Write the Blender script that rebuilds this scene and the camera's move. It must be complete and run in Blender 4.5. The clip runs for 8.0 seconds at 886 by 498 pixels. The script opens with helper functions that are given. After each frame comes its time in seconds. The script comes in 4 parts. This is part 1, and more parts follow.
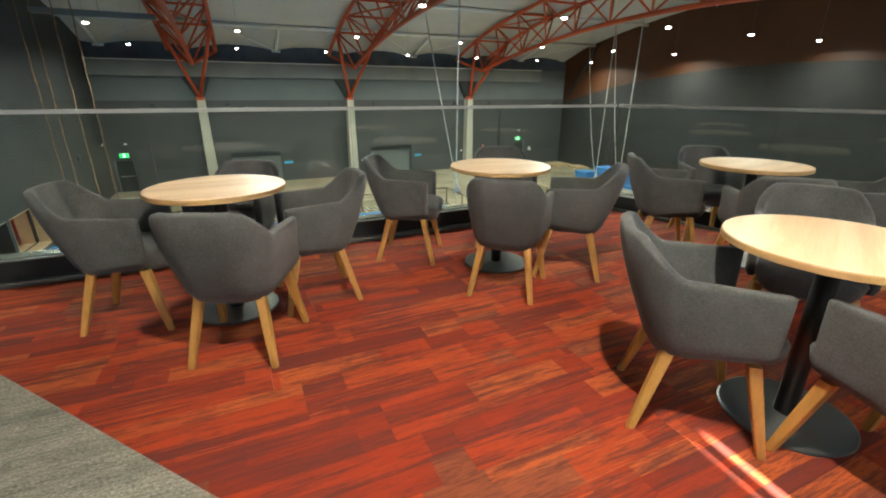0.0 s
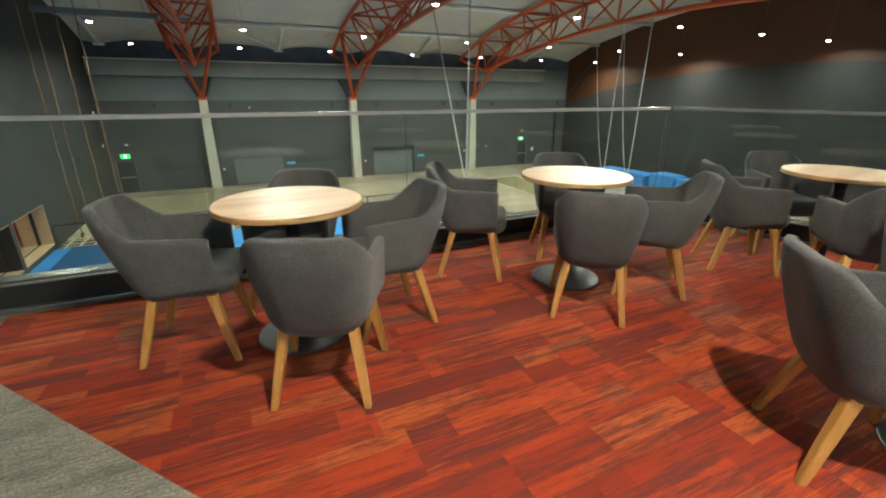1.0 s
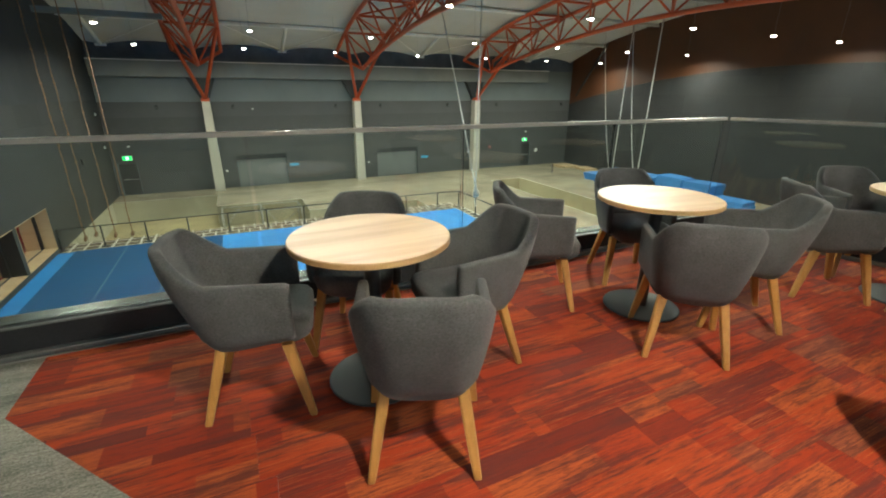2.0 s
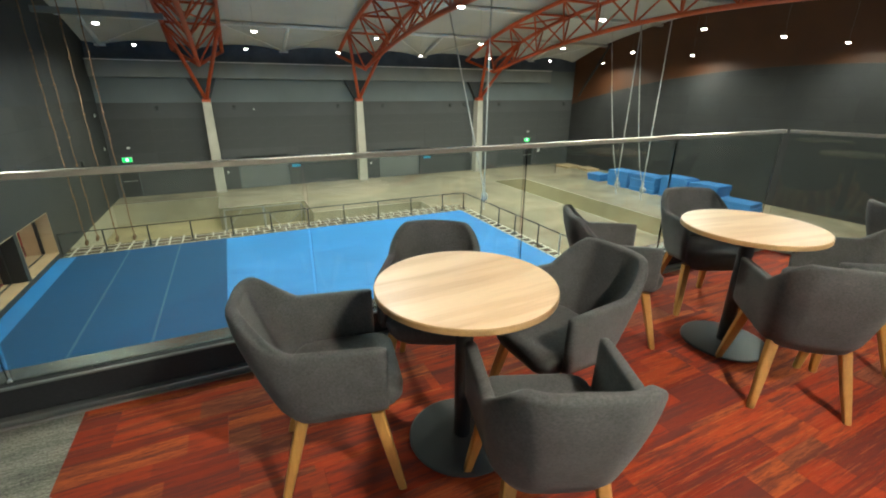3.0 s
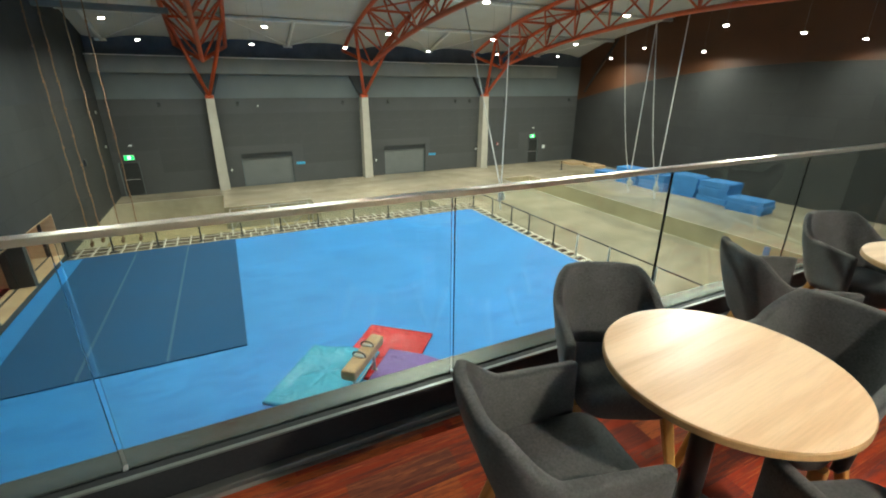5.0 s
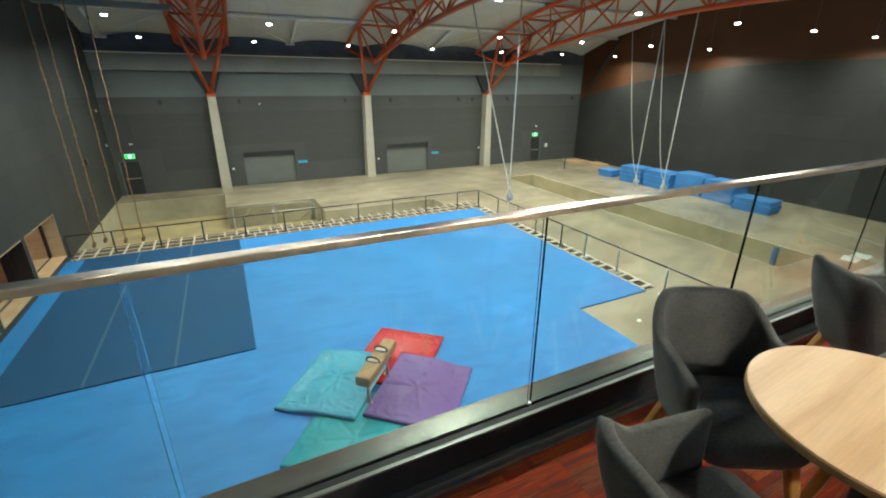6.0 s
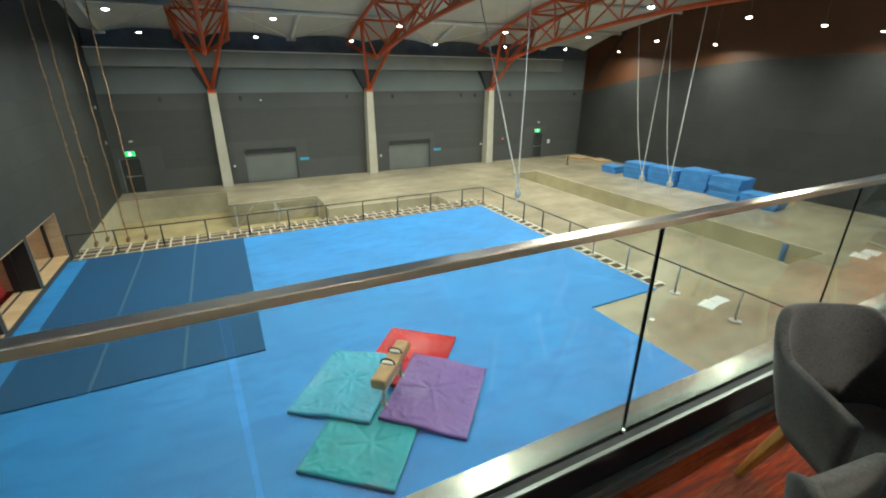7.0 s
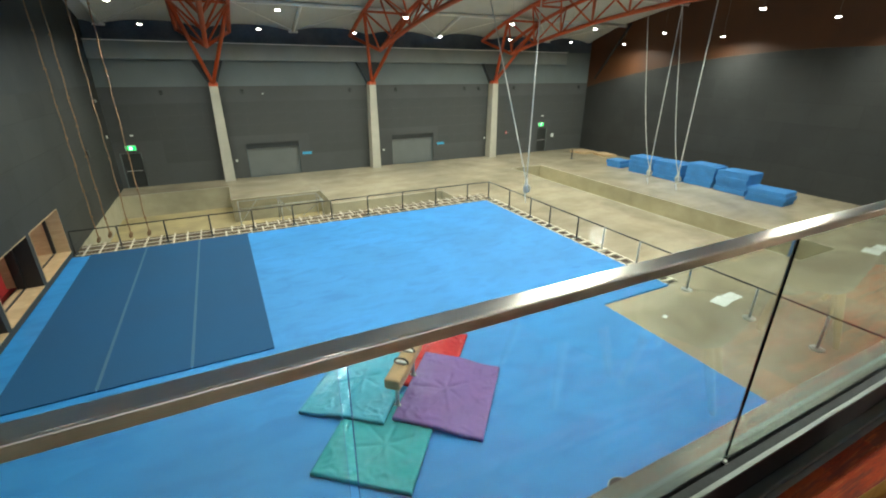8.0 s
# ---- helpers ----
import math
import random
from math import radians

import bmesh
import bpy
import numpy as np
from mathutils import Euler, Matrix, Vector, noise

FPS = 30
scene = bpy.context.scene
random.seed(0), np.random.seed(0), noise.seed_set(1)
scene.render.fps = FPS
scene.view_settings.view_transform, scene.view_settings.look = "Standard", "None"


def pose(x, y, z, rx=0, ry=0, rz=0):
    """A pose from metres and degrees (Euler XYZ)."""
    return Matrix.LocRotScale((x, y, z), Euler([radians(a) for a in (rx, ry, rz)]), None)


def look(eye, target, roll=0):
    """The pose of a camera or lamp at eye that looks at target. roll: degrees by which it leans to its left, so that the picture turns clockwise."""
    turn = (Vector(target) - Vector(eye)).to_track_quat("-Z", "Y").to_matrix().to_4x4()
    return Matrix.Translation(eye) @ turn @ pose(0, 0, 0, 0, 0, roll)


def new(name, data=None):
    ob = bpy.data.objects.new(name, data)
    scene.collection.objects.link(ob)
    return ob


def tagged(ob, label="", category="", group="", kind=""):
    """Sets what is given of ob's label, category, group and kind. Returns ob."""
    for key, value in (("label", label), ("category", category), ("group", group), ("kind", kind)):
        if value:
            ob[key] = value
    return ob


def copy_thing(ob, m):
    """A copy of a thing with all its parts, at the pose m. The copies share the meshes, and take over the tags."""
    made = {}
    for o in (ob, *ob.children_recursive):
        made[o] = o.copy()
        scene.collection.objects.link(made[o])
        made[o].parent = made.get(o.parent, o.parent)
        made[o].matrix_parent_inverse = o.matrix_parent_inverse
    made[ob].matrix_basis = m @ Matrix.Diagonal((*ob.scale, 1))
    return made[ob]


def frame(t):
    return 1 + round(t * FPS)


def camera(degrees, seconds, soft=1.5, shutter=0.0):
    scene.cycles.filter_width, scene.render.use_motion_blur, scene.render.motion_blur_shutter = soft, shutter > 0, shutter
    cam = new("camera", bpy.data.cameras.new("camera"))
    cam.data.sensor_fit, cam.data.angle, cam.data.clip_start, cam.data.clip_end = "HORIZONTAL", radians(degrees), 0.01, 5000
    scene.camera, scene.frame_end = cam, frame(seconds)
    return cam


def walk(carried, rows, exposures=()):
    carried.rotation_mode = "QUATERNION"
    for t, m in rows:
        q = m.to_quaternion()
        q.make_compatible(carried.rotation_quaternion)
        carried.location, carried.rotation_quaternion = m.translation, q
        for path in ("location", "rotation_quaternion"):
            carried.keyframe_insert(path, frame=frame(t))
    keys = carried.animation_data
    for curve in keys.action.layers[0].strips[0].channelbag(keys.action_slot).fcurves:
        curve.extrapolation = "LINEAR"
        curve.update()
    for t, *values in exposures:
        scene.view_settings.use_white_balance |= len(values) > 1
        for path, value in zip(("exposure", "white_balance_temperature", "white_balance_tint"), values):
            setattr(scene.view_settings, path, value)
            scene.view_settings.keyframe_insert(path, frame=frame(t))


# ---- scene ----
cam = camera(91.3, 8.0, soft=2.0)
PATH = [
    (0, (0.511, -0.123, 1.229), (1.293, 1.588, 0.552), 0.2),
    (0.5, (0.363, 0.085, 1.231), (1.148, 1.795, 0.554), 0.2),
    (1, (0.168, 0.309, 1.25), (0.96, 2.015, 0.572), 0.2),
    (1.5, (0.017, 0.523, 1.287), (0.812, 2.228, 0.608), 0.2),
    (3, (-0.381, 1.194, 1.443), (0.426, 2.891, 0.759), 0.2),
    (3.5, (-0.502, 1.385, 1.474), (0.308, 3.078, 0.783), 0.1),
    (4, (-0.673, 1.602, 1.485), (0.143, 3.291, 0.791), 0.2),
    (4.5, (-0.801, 1.751, 1.519), (0.017, 3.437, 0.819), 0.2),
    (6, (-1.166, 2.263, 1.586), (-0.34, 3.938, 0.871), 0.3),
    (6.5, (-1.256, 2.445, 1.569), (-0.429, 4.117, 0.849), 0.2),
    (7, (-1.408, 2.612, 1.577), (-0.577, 4.277, 0.847), 0.2),
    (7.5, (-1.491, 2.776, 1.573), (-0.66, 4.438, 0.832), 0.2),
    (8, (-1.588, 2.942, 1.555), (-0.759, 4.598, 0.8), 0.2),
]
walk(cam, [(t, look(eye, target, roll)) for t, eye, target, roll in PATH])

# ---------------------------------------------------------------- world and light
G = -5.07                       # level of the hall floor below the gallery
WEST, EAST, NORTH, SOUTH = -7.45, 28.9, 34.74, -6.0

world = bpy.data.worlds.new("night")
scene.world = world
world.use_nodes = True
world.node_tree.nodes["Background"].inputs[0].default_value = (0.02, 0.025, 0.035, 1)
world.node_tree.nodes["Background"].inputs[1].default_value = 0.3
scene.view_settings.exposure = 0.0

HALL_LAMP_POWER = 288
LAMP_X = (-4.14, 1.02, 6.08, 11.43, 16.6, 21.82, 27.12)
LAMP_ROWS = ((6.2, 3.74), (13.62, 3.74), (21.78, 3.68), (29.46, 3.62))


def lamps_in_row(ly):
    """The row by the gallery begins further along than the others."""
    return LAMP_X[1:] if ly < 7 else LAMP_X


def lamp_power(lx, ly):
    """The lamps grow stronger towards the east; those by the east wall and in the row by the gallery are dimmed, but for one."""
    power = HALL_LAMP_POWER * (0.86 + 0.012 * (lx + 4))
    if ly < 7:
        power *= 1.3 if lx == 6.08 else 0.5
    if lx > 27:
        power *= 0.75 if ly > 15 else 0.45
    return power


def lamp(name, kind, power, m, colour=(1, 0.93, 0.82), **more):
    data = bpy.data.lights.new(name, kind)
    data.energy, data.color = power, colour
    if kind == "AREA":
        data.shape, data.size, data.size_y = "RECTANGLE", more["size"], more["size_y"]
        data.spread = radians(more.get("spread", 170))
    if kind == "SPOT":
        data.spot_size, data.spot_blend, data.shadow_soft_size = radians(more["angle"]), more["blend"], more["soft"]
    ob = new(name, data)
    ob.matrix_world = m
    return ob


for ly, lz in LAMP_ROWS:
    for lx in lamps_in_row(ly):
        lamp("high_bay_light", "AREA", lamp_power(lx, ly), pose(lx, ly, lz - 0.10), (0.885, 0.975, 0.825), size=0.4, size_y=0.4, spread=165)

DOWNLIGHTS = [(0.95, 0.17, 560, 158), (4.3, 0.17, 30, 130), (0.95, -3.0, 250, 110), (-2.4, -3.0, 250, 110), (4.3, -3.0, 250, 110)]
for dx, dy, power, cone in DOWNLIGHTS:
    lamp("downlight", "SPOT", power, pose(dx, dy, 2.86), (1, 0.90, 0.75), angle=cone, blend=0.35, soft=0.05)

lamp("side_room_light", "AREA", 30, pose(WEST - 2.3, 20.0, -2.07), (1, 0.96, 0.88), size=1.2, size_y=3.2)

# daylight from the window behind the gallery, and a blade of sun cut by an added slit screen beside it
lamp("window_light", "AREA", 155, pose(1.2, SOUTH + 0.05, 1.95, 90, 0, 180) @ pose(0, 0, 0, 0, 180, 0), (0.84, 0.93, 1.0), size=8.4, size_y=1.2, spread=170)
lamp("sun_blade", "SPOT", 160000, look((1.218, SOUTH - 2.0, 2.9), (1.99, 0.4, 0.0)), (1, 0.95, 0.86), angle=12, blend=0.2, soft=0.004)


# ---------------------------------------------------------------- materials
def nodes_of(name):
    m = bpy.data.materials.new(name)
    m.use_nodes = True
    t = m.node_tree
    return m, t, t.nodes["Principled BSDF"]


def add(t, kind, **values):
    n = t.nodes.new(kind)
    for key, value in values.items():
        n.inputs[key.replace("_", " ")].default_value = value
    return n


def ramp(t, source, stops):
    n = t.nodes.new("ShaderNodeValToRGB")
    e = n.color_ramp.elements
    while len(e) < len(stops):
        e.new(0.5)
    for el, (p, c) in zip(e, stops):
        el.position, el.color = p, (*c, 1)
    t.links.new(source, n.inputs[0])
    return n.outputs[0]


def mix(t, a, b, fac, kind="MIX"):
    n = t.nodes.new("ShaderNodeMix")
    n.data_type, n.blend_type = "RGBA", kind
    for sock, v in ((n.inputs[6], a), (n.inputs[7], b), (n.inputs[0], fac)):
        if isinstance(v, tuple):
            sock.default_value = (*v, 1)
        elif isinstance(v, (int, float)):
            sock.default_value = v
        else:
            t.links.new(v, sock)
    return n.outputs[2]


def bump(t, height, strength, distance, b):
    n = add(t, "ShaderNodeBump", Strength=strength, Distance=distance)
    t.links.new(height, n.inputs["Height"])
    t.links.new(n.outputs[0], b.inputs["Normal"])


def coords(t, scale=(1, 1, 1), rot=(0, 0, 0), kind="Object"):
    tc = t.nodes.new("ShaderNodeTexCoord")
    mp = t.nodes.new("ShaderNodeMapping")
    mp.inputs["Scale"].default_value = scale
    mp.inputs["Rotation"].default_value = [radians(a) for a in rot]
    t.links.new(tc.outputs[kind], mp.inputs[0])
    return mp.outputs[0]


def tex(t, vec, scale, detail=4, rough=0.55, distortion=0.0):
    n = add(t, "ShaderNodeTexNoise", Scale=scale, Detail=detail, Roughness=rough, Distortion=distortion)
    t.links.new(vec, n.inputs["Vector"])
    return n.outputs[0]


def dim(c, k):
    return tuple(min(1.0, v * k) for v in c)


def plain(name, col, rough=0.6, metal=0.0, var=0.18, big=1.5, fine=60, relief=0.15, depth=0.002, rvar=0.1, stretch=(1, 1, 1), spec=0.5):
    """Colour that varies at two scales, with fine relief and uneven gloss."""
    m, t, b = nodes_of(name)
    v = coords(t, stretch)
    n1, n2 = tex(t, v, big, 3), tex(t, v, fine, 5)
    c = ramp(t, n1, [(0.3, dim(col, 1 - var)), (0.7, dim(col, 1 + var))])
    f = ramp(t, n2, [(0.3, (1 - var,) * 3), (0.7, (1 + var * 0.4,) * 3)])
    t.links.new(mix(t, c, f, 0.6, "MULTIPLY"), b.inputs["Base Color"])
    r = ramp(t, n1, [(0.25, (max(0, rough - rvar),) * 3), (0.75, (min(1, rough + rvar),) * 3)])
    t.links.new(r, b.inputs["Roughness"])
    b.inputs["Metallic"].default_value = metal
    b.inputs["Specular IOR Level"].default_value = spec
    if relief:
        bump(t, n2, relief, depth, b)
    return m


def fabric(name, col):
    m, t, b = nodes_of(name)
    v = coords(t)
    weave = tex(t, coords(t, (110, 110, 170)), 1.0, 4, 0.8)
    blot = tex(t, v, 6, 3)
    c = ramp(t, weave, [(0.3, dim(col, 0.6)), (0.5, col), (0.7, dim(col, 1.4))])
    t.links.new(mix(t, c, ramp(t, blot, [(0.3, (0.8,) * 3), (0.7, (1.14,) * 3)]), 0.9, "MULTIPLY"), b.inputs["Base Color"])
    b.inputs["Roughness"].default_value = 0.92
    b.inputs["Specular IOR Level"].default_value = 0.25
    b.inputs["Sheen Weight"].default_value = 0.08
    b.inputs["Sheen Roughness"].default_value = 0.5
    bump(t, weave, 0.35, 0.001, b)
    return m


def wood(name, light, dark, scale=(2, 26, 26), rough=0.45, kind="Object", fine=(6, 160, 160)):
    m, t, b = nodes_of(name)
    info = t.nodes.new("ShaderNodeObjectInfo")
    base = coords(t, scale, kind=kind)
    off = t.nodes.new("ShaderNodeVectorMath")
    off.operation = "ADD"
    t.links.new(base, off.inputs[0])
    t.links.new(info.outputs["Location"], off.inputs[1])
    n1 = tex(t, off.outputs[0], 1.0, 5, 0.6, 0.6)
    n2 = tex(t, coords(t, fine, kind=kind), 1.0, 4, 0.6)
    mid = tuple((a + c) / 2 for a, c in zip(light, dark))
    c = ramp(t, n1, [(0.28, dark), (0.5, mid), (0.68, light)])
    t.links.new(mix(t, c, ramp(t, n2, [(0.35, (0.82,) * 3), (0.65, (1.05,) * 3)]), 0.7, "MULTIPLY"), b.inputs["Base Color"])
    t.links.new(ramp(t, n2, [(0.3, (rough - 0.08,) * 3), (0.7, (rough + 0.1,) * 3)]), b.inputs["Roughness"])
    bump(t, n2, 0.08, 0.001, b)
    return m


def table_wood():
    """Pale oak laminate: broad soft bands with a faint fine grain."""
    m, t, b = nodes_of("pale_oak_laminate")
    info = t.nodes.new("ShaderNodeObjectInfo")
    off = t.nodes.new("ShaderNodeVectorMath")
    t.links.new(coords(t, (1.0, 11, 1)), off.inputs[0])
    t.links.new(info.outputs["Location"], off.inputs[1])
    band, fine = tex(t, off.outputs[0], 1.0, 3, 0.5, 0.3), tex(t, coords(t, (7, 190, 40)), 1.0, 4, 0.6)
    c = ramp(t, band, [(0.36, (0.60, 0.395, 0.215)), (0.44, (0.67, 0.46, 0.268)), (0.52, (0.70, 0.49, 0.29)), (0.56, (0.74, 0.54, 0.335)), (0.64, (0.76, 0.56, 0.35))])
    t.links.new(mix(t, c, ramp(t, fine, [(0.35, (0.9,) * 3), (0.6, (1.03,) * 3)]), 0.7, "MULTIPLY"), b.inputs["Base Color"])
    b.inputs["Roughness"].default_value = 0.37
    b.inputs["Specular IOR Level"].default_value = 0.65
    return m


def plank_carpet():
    """Loop-pile carpet planks: reds, rust and brown by plank, with short orange and dark streaks along the length."""
    m, t, b = nodes_of("red_carpet_plank")
    info = t.nodes.new("ShaderNodeObjectInfo")
    tc = t.nodes.new("ShaderNodeTexCoord")
    off = add(t, "ShaderNodeVectorMath")
    off.operation = "MULTIPLY_ADD"
    t.links.new(info.outputs["Random"], off.inputs[0])
    off.inputs[1].default_value = (37, 91, 13)
    t.links.new(tc.outputs["Object"], off.inputs[2])

    def stretched(sx, sy, detail, rough=0.6):
        mp = t.nodes.new("ShaderNodeMapping")
        mp.inputs["Scale"].default_value = (sx, sy, 1)
        t.links.new(off.outputs[0], mp.inputs[0])
        return tex(t, mp.outputs[0], 1.0, detail, rough)

    def blocks(w, h, shift):
        """A value of its own for every short field of the woven pattern."""
        br = add(t, "ShaderNodeTexBrick", Scale=1.0, Brick_Width=w, Row_Height=h, Mortar_Size=0.0, Bias=0.0)
        br.offset = shift
        br.inputs["Color1"].default_value, br.inputs["Color2"].default_value = (0, 0, 0, 1), (1, 1, 1, 1)
        t.links.new(off.outputs[0], br.inputs["Vector"])
        return br.outputs["Color"]

    def by_plank(k):
        """Another value for each plank."""
        w = t.nodes.new("ShaderNodeTexWhiteNoise")
        w.noise_dimensions = "1D"
        mul = t.nodes.new("ShaderNodeMath")
        mul.operation = "MULTIPLY"
        mul.inputs[1].default_value = k
        t.links.new(info.outputs["Random"], mul.inputs[0])
        t.links.new(mul.outputs[0], w.inputs["W"])
        return w.outputs["Value"]

    tone = by_plank(91.7)
    field, accent = blocks(0.62, 0.125, 0.37), blocks(0.47, 0.125, 0.61)
    soft, bands, ragged = stretched(1.7, 9, 4, 0.6), stretched(2.0, 24, 6, 0.72), stretched(6, 60, 5, 0.75)
    line, dash = stretched(3, 130, 4, 0.75), stretched(14, 150, 3, 0.6)
    key = mix(t, mix(t, field, tone, 0.30), soft, 0.30)
    ground = ramp(t, key, [(0.20, (0.115, 0.025, 0.019)), (0.34, (0.175, 0.026, 0.014)), (0.50, (0.255, 0.031, 0.012)), (0.66, (0.305, 0.040, 0.013)), (0.82, (0.34, 0.056, 0.015))])
    amber = ramp(t, accent, [(0.87, (0.0,) * 3), (0.89, (0.85,) * 3)])
    c = mix(t, ground, (0.36, 0.080, 0.022), amber)
    c = mix(t, c, (0.19, 0.058, 0.028), ramp(t, accent, [(0.07, (0.85,) * 3), (0.10, (0.0,) * 3)]))
    c = mix(t, c, (0.43, 0.125, 0.038), mix(t, ramp(t, line, [(0.54, (0,) * 3), (0.62, (0.55,) * 3)]), ramp(t, tone, [(0.3, (0.1,) * 3), (0.7, (1.0,) * 3)]), 1.0, "MULTIPLY"))
    c = mix(t, c, (0.092, 0.026, 0.021), ramp(t, bands, [(0.39, (0.85,) * 3), (0.53, (0,) * 3)]))
    c = mix(t, c, (0.092, 0.024, 0.018), ramp(t, ragged, [(0.37, (0.6,) * 3), (0.45, (0,) * 3)]))
    short = mix(t, dash, line, 0.5)
    c = mix(t, c, (0.085, 0.026, 0.018), mix(t, ramp(t, dash, [(0.53, (0,) * 3), (0.60, (0.6,) * 3)]), ramp(t, accent, [(0.05, (1,) * 3), (0.12, (0.22,) * 3), (0.85, (0.22,) * 3), (0.89, (0.9,) * 3)]), 1.0, "MULTIPLY"))
    t.links.new(c, b.inputs["Base Color"])
    b.inputs["Roughness"].default_value = 0.95
    b.inputs["Specular IOR Level"].default_value = 0.15
    bump(t, short, 0.5, 0.002, b)
    return m


def loop_carpet():
    """Grey loop pile: coarse grain with darker drifts along the rows."""
    m, t, b = nodes_of("grey_carpet")
    turn = (0, 0, -12)
    drift, rows, grain = tex(t, coords(t, (1.5, 7, 1), turn), 1.0, 4, 0.6), tex(t, coords(t, (14, 90, 1), turn), 1.0, 3, 0.7), tex(t, coords(t, (90, 160, 90), turn), 1.0, 3, 0.7)
    c = ramp(t, drift, [(0.35, (0.155, 0.16, 0.132)), (0.52, (0.23, 0.23, 0.188)), (0.68, (0.285, 0.28, 0.23))])
    c = mix(t, c, ramp(t, rows, [(0.35, (0.6,) * 3), (0.6, (1.12,) * 3)]), 0.8, "MULTIPLY")
    c = mix(t, c, ramp(t, grain, [(0.38, (0.5,) * 3), (0.6, (1.25,) * 3)]), 0.85, "MULTIPLY")
    t.links.new(c, b.inputs["Base Color"])
    b.inputs["Roughness"].default_value = 0.95
    b.inputs["Specular IOR Level"].default_value = 0.15
    bump(t, grain, 0.9, 0.005, b)
    return m


def vinyl(name, col):
    """Slack shiny vinyl skin with sharp creases."""
    m, t, b = nodes_of(name)
    v = coords(t)
    slack, blot = tex(t, v, 2.6, 2, 0.5, 0.8), tex(t, v, 1.5, 3)
    crease = tex(t, coords(t, (1, 3.2, 1), (0, 0, 35)), 5.5, 3, 0.6, 1.2)
    t.links.new(ramp(t, blot, [(0.3, dim(col, 0.9)), (0.7, dim(col, 1.1))]), b.inputs["Base Color"])
    t.links.new(ramp(t, blot, [(0.3, (0.13,) * 3), (0.7, (0.19,) * 3)]), b.inputs["Roughness"])
    b.inputs["Specular IOR Level"].default_value = 0.6
    b.inputs["Coat Weight"].default_value = 1.0
    b.inputs["Coat Roughness"].default_value = 0.10
    n1 = add(t, "ShaderNodeBump", Strength=1.0, Distance=0.02)
    t.links.new(slack, n1.inputs["Height"])
    n2 = add(t, "ShaderNodeBump", Strength=1.0, Distance=0.0035)
    t.links.new(crease, n2.inputs["Height"])
    t.links.new(n1.outputs[0], n2.inputs["Normal"])
    t.links.new(n2.outputs[0], b.inputs["Normal"])
    return m


def brushed(name, col):
    """Steel brushed along local x, so that reflections smear across the brushing only."""
    m, t, b = nodes_of(name)
    v = coords(t, (0.4, 30, 30))
    line = tex(t, v, 30, 4)
    c = ramp(t, line, [(0.3, dim(col, 0.93)), (0.7, dim(col, 1.05))])
    t.links.new(c, b.inputs["Base Color"])
    b.inputs["Roughness"].default_value = 0.33
    b.inputs["Metallic"].default_value = 1.0
    b.inputs["Anisotropic"].default_value = 1.0
    along = t.nodes.new("ShaderNodeVectorTransform")
    along.vector_type, along.convert_from, along.convert_to = "VECTOR", "OBJECT", "WORLD"
    along.inputs[0].default_value = (1, 0, 0)
    t.links.new(along.outputs[0], b.inputs["Tangent"])
    bump(t, line, 0.03, 0.0003, b)
    return m


def foam_floor():
    """Bright blue carpeted foam: cloudy patches, darker brushed streaks and faint roll seams across the hall."""
    m, t, b = nodes_of("blue_floor_foam")
    col = (0.021, 0.235, 0.60)
    v = coords(t)
    cloud, streak, pile = tex(t, v, 0.45, 4), tex(t, coords(t, (1.0, 2.2, 1), (0, 0, 14)), 1.0, 5, 0.6, 0.8), tex(t, v, 70, 3)
    c = ramp(t, cloud, [(0.3, dim(col, 0.88)), (0.7, dim(col, 1.1))])
    c = mix(t, c, (0.009, 0.165, 0.48), ramp(t, streak, [(0.46, (0,) * 3), (0.70, (0.75,) * 3)]))
    c = mix(t, c, ramp(t, pile, [(0.3, (0.9,) * 3), (0.7, (1.05,) * 3)]), 0.8, "MULTIPLY")
    sep = t.nodes.new("ShaderNodeSeparateXYZ")
    t.links.new(v, sep.inputs[0])
    roll = t.nodes.new("ShaderNodeMath")
    roll.operation = "PINGPONG"
    roll.inputs[1].default_value = 0.92
    t.links.new(sep.outputs[1], roll.inputs[0])
    c = mix(t, c, (0.009, 0.15, 0.47), ramp(t, roll.outputs[0], [(0.0, (0.5,) * 3), (0.022, (0,) * 3)]))
    t.links.new(c, b.inputs["Base Color"])
    b.inputs["Roughness"].default_value = 0.55
    b.inputs["Specular IOR Level"].default_value = 0.5
    bump(t, streak, 0.1, 0.02, b)
    return m


def concrete(name, col, rough=0.25, gloss_var=0.14):
    m, t, b = nodes_of(name)
    v = coords(t)
    big, mid, fine = tex(t, v, 0.22, 5, 0.6, 0.5), tex(t, coords(t, (0.5, 1, 1)), 1.0, 4, 0.55), tex(t, v, 40, 4)
    c = ramp(t, big, [(0.3, dim(col, 0.66)), (0.52, col), (0.72, dim(col, 1.28))])
    c = mix(t, c, ramp(t, mid, [(0.25, (0.76, 0.71, 0.62)), (0.72, (1.08, 1.06, 1.03))]), 0.75, "MULTIPLY")
    c = mix(t, c, ramp(t, fine, [(0.3, (0.85,) * 3), (0.7, (1.06,) * 3)]), 0.7, "MULTIPLY")
    t.links.new(c, b.inputs["Base Color"])
    t.links.new(ramp(t, mid, [(0.3, (max(0.03, rough - gloss_var),) * 3), (0.7, (rough + gloss_var,) * 3)]), b.inputs["Roughness"])
    bump(t, fine, 0.03, 0.001, b)
    return m


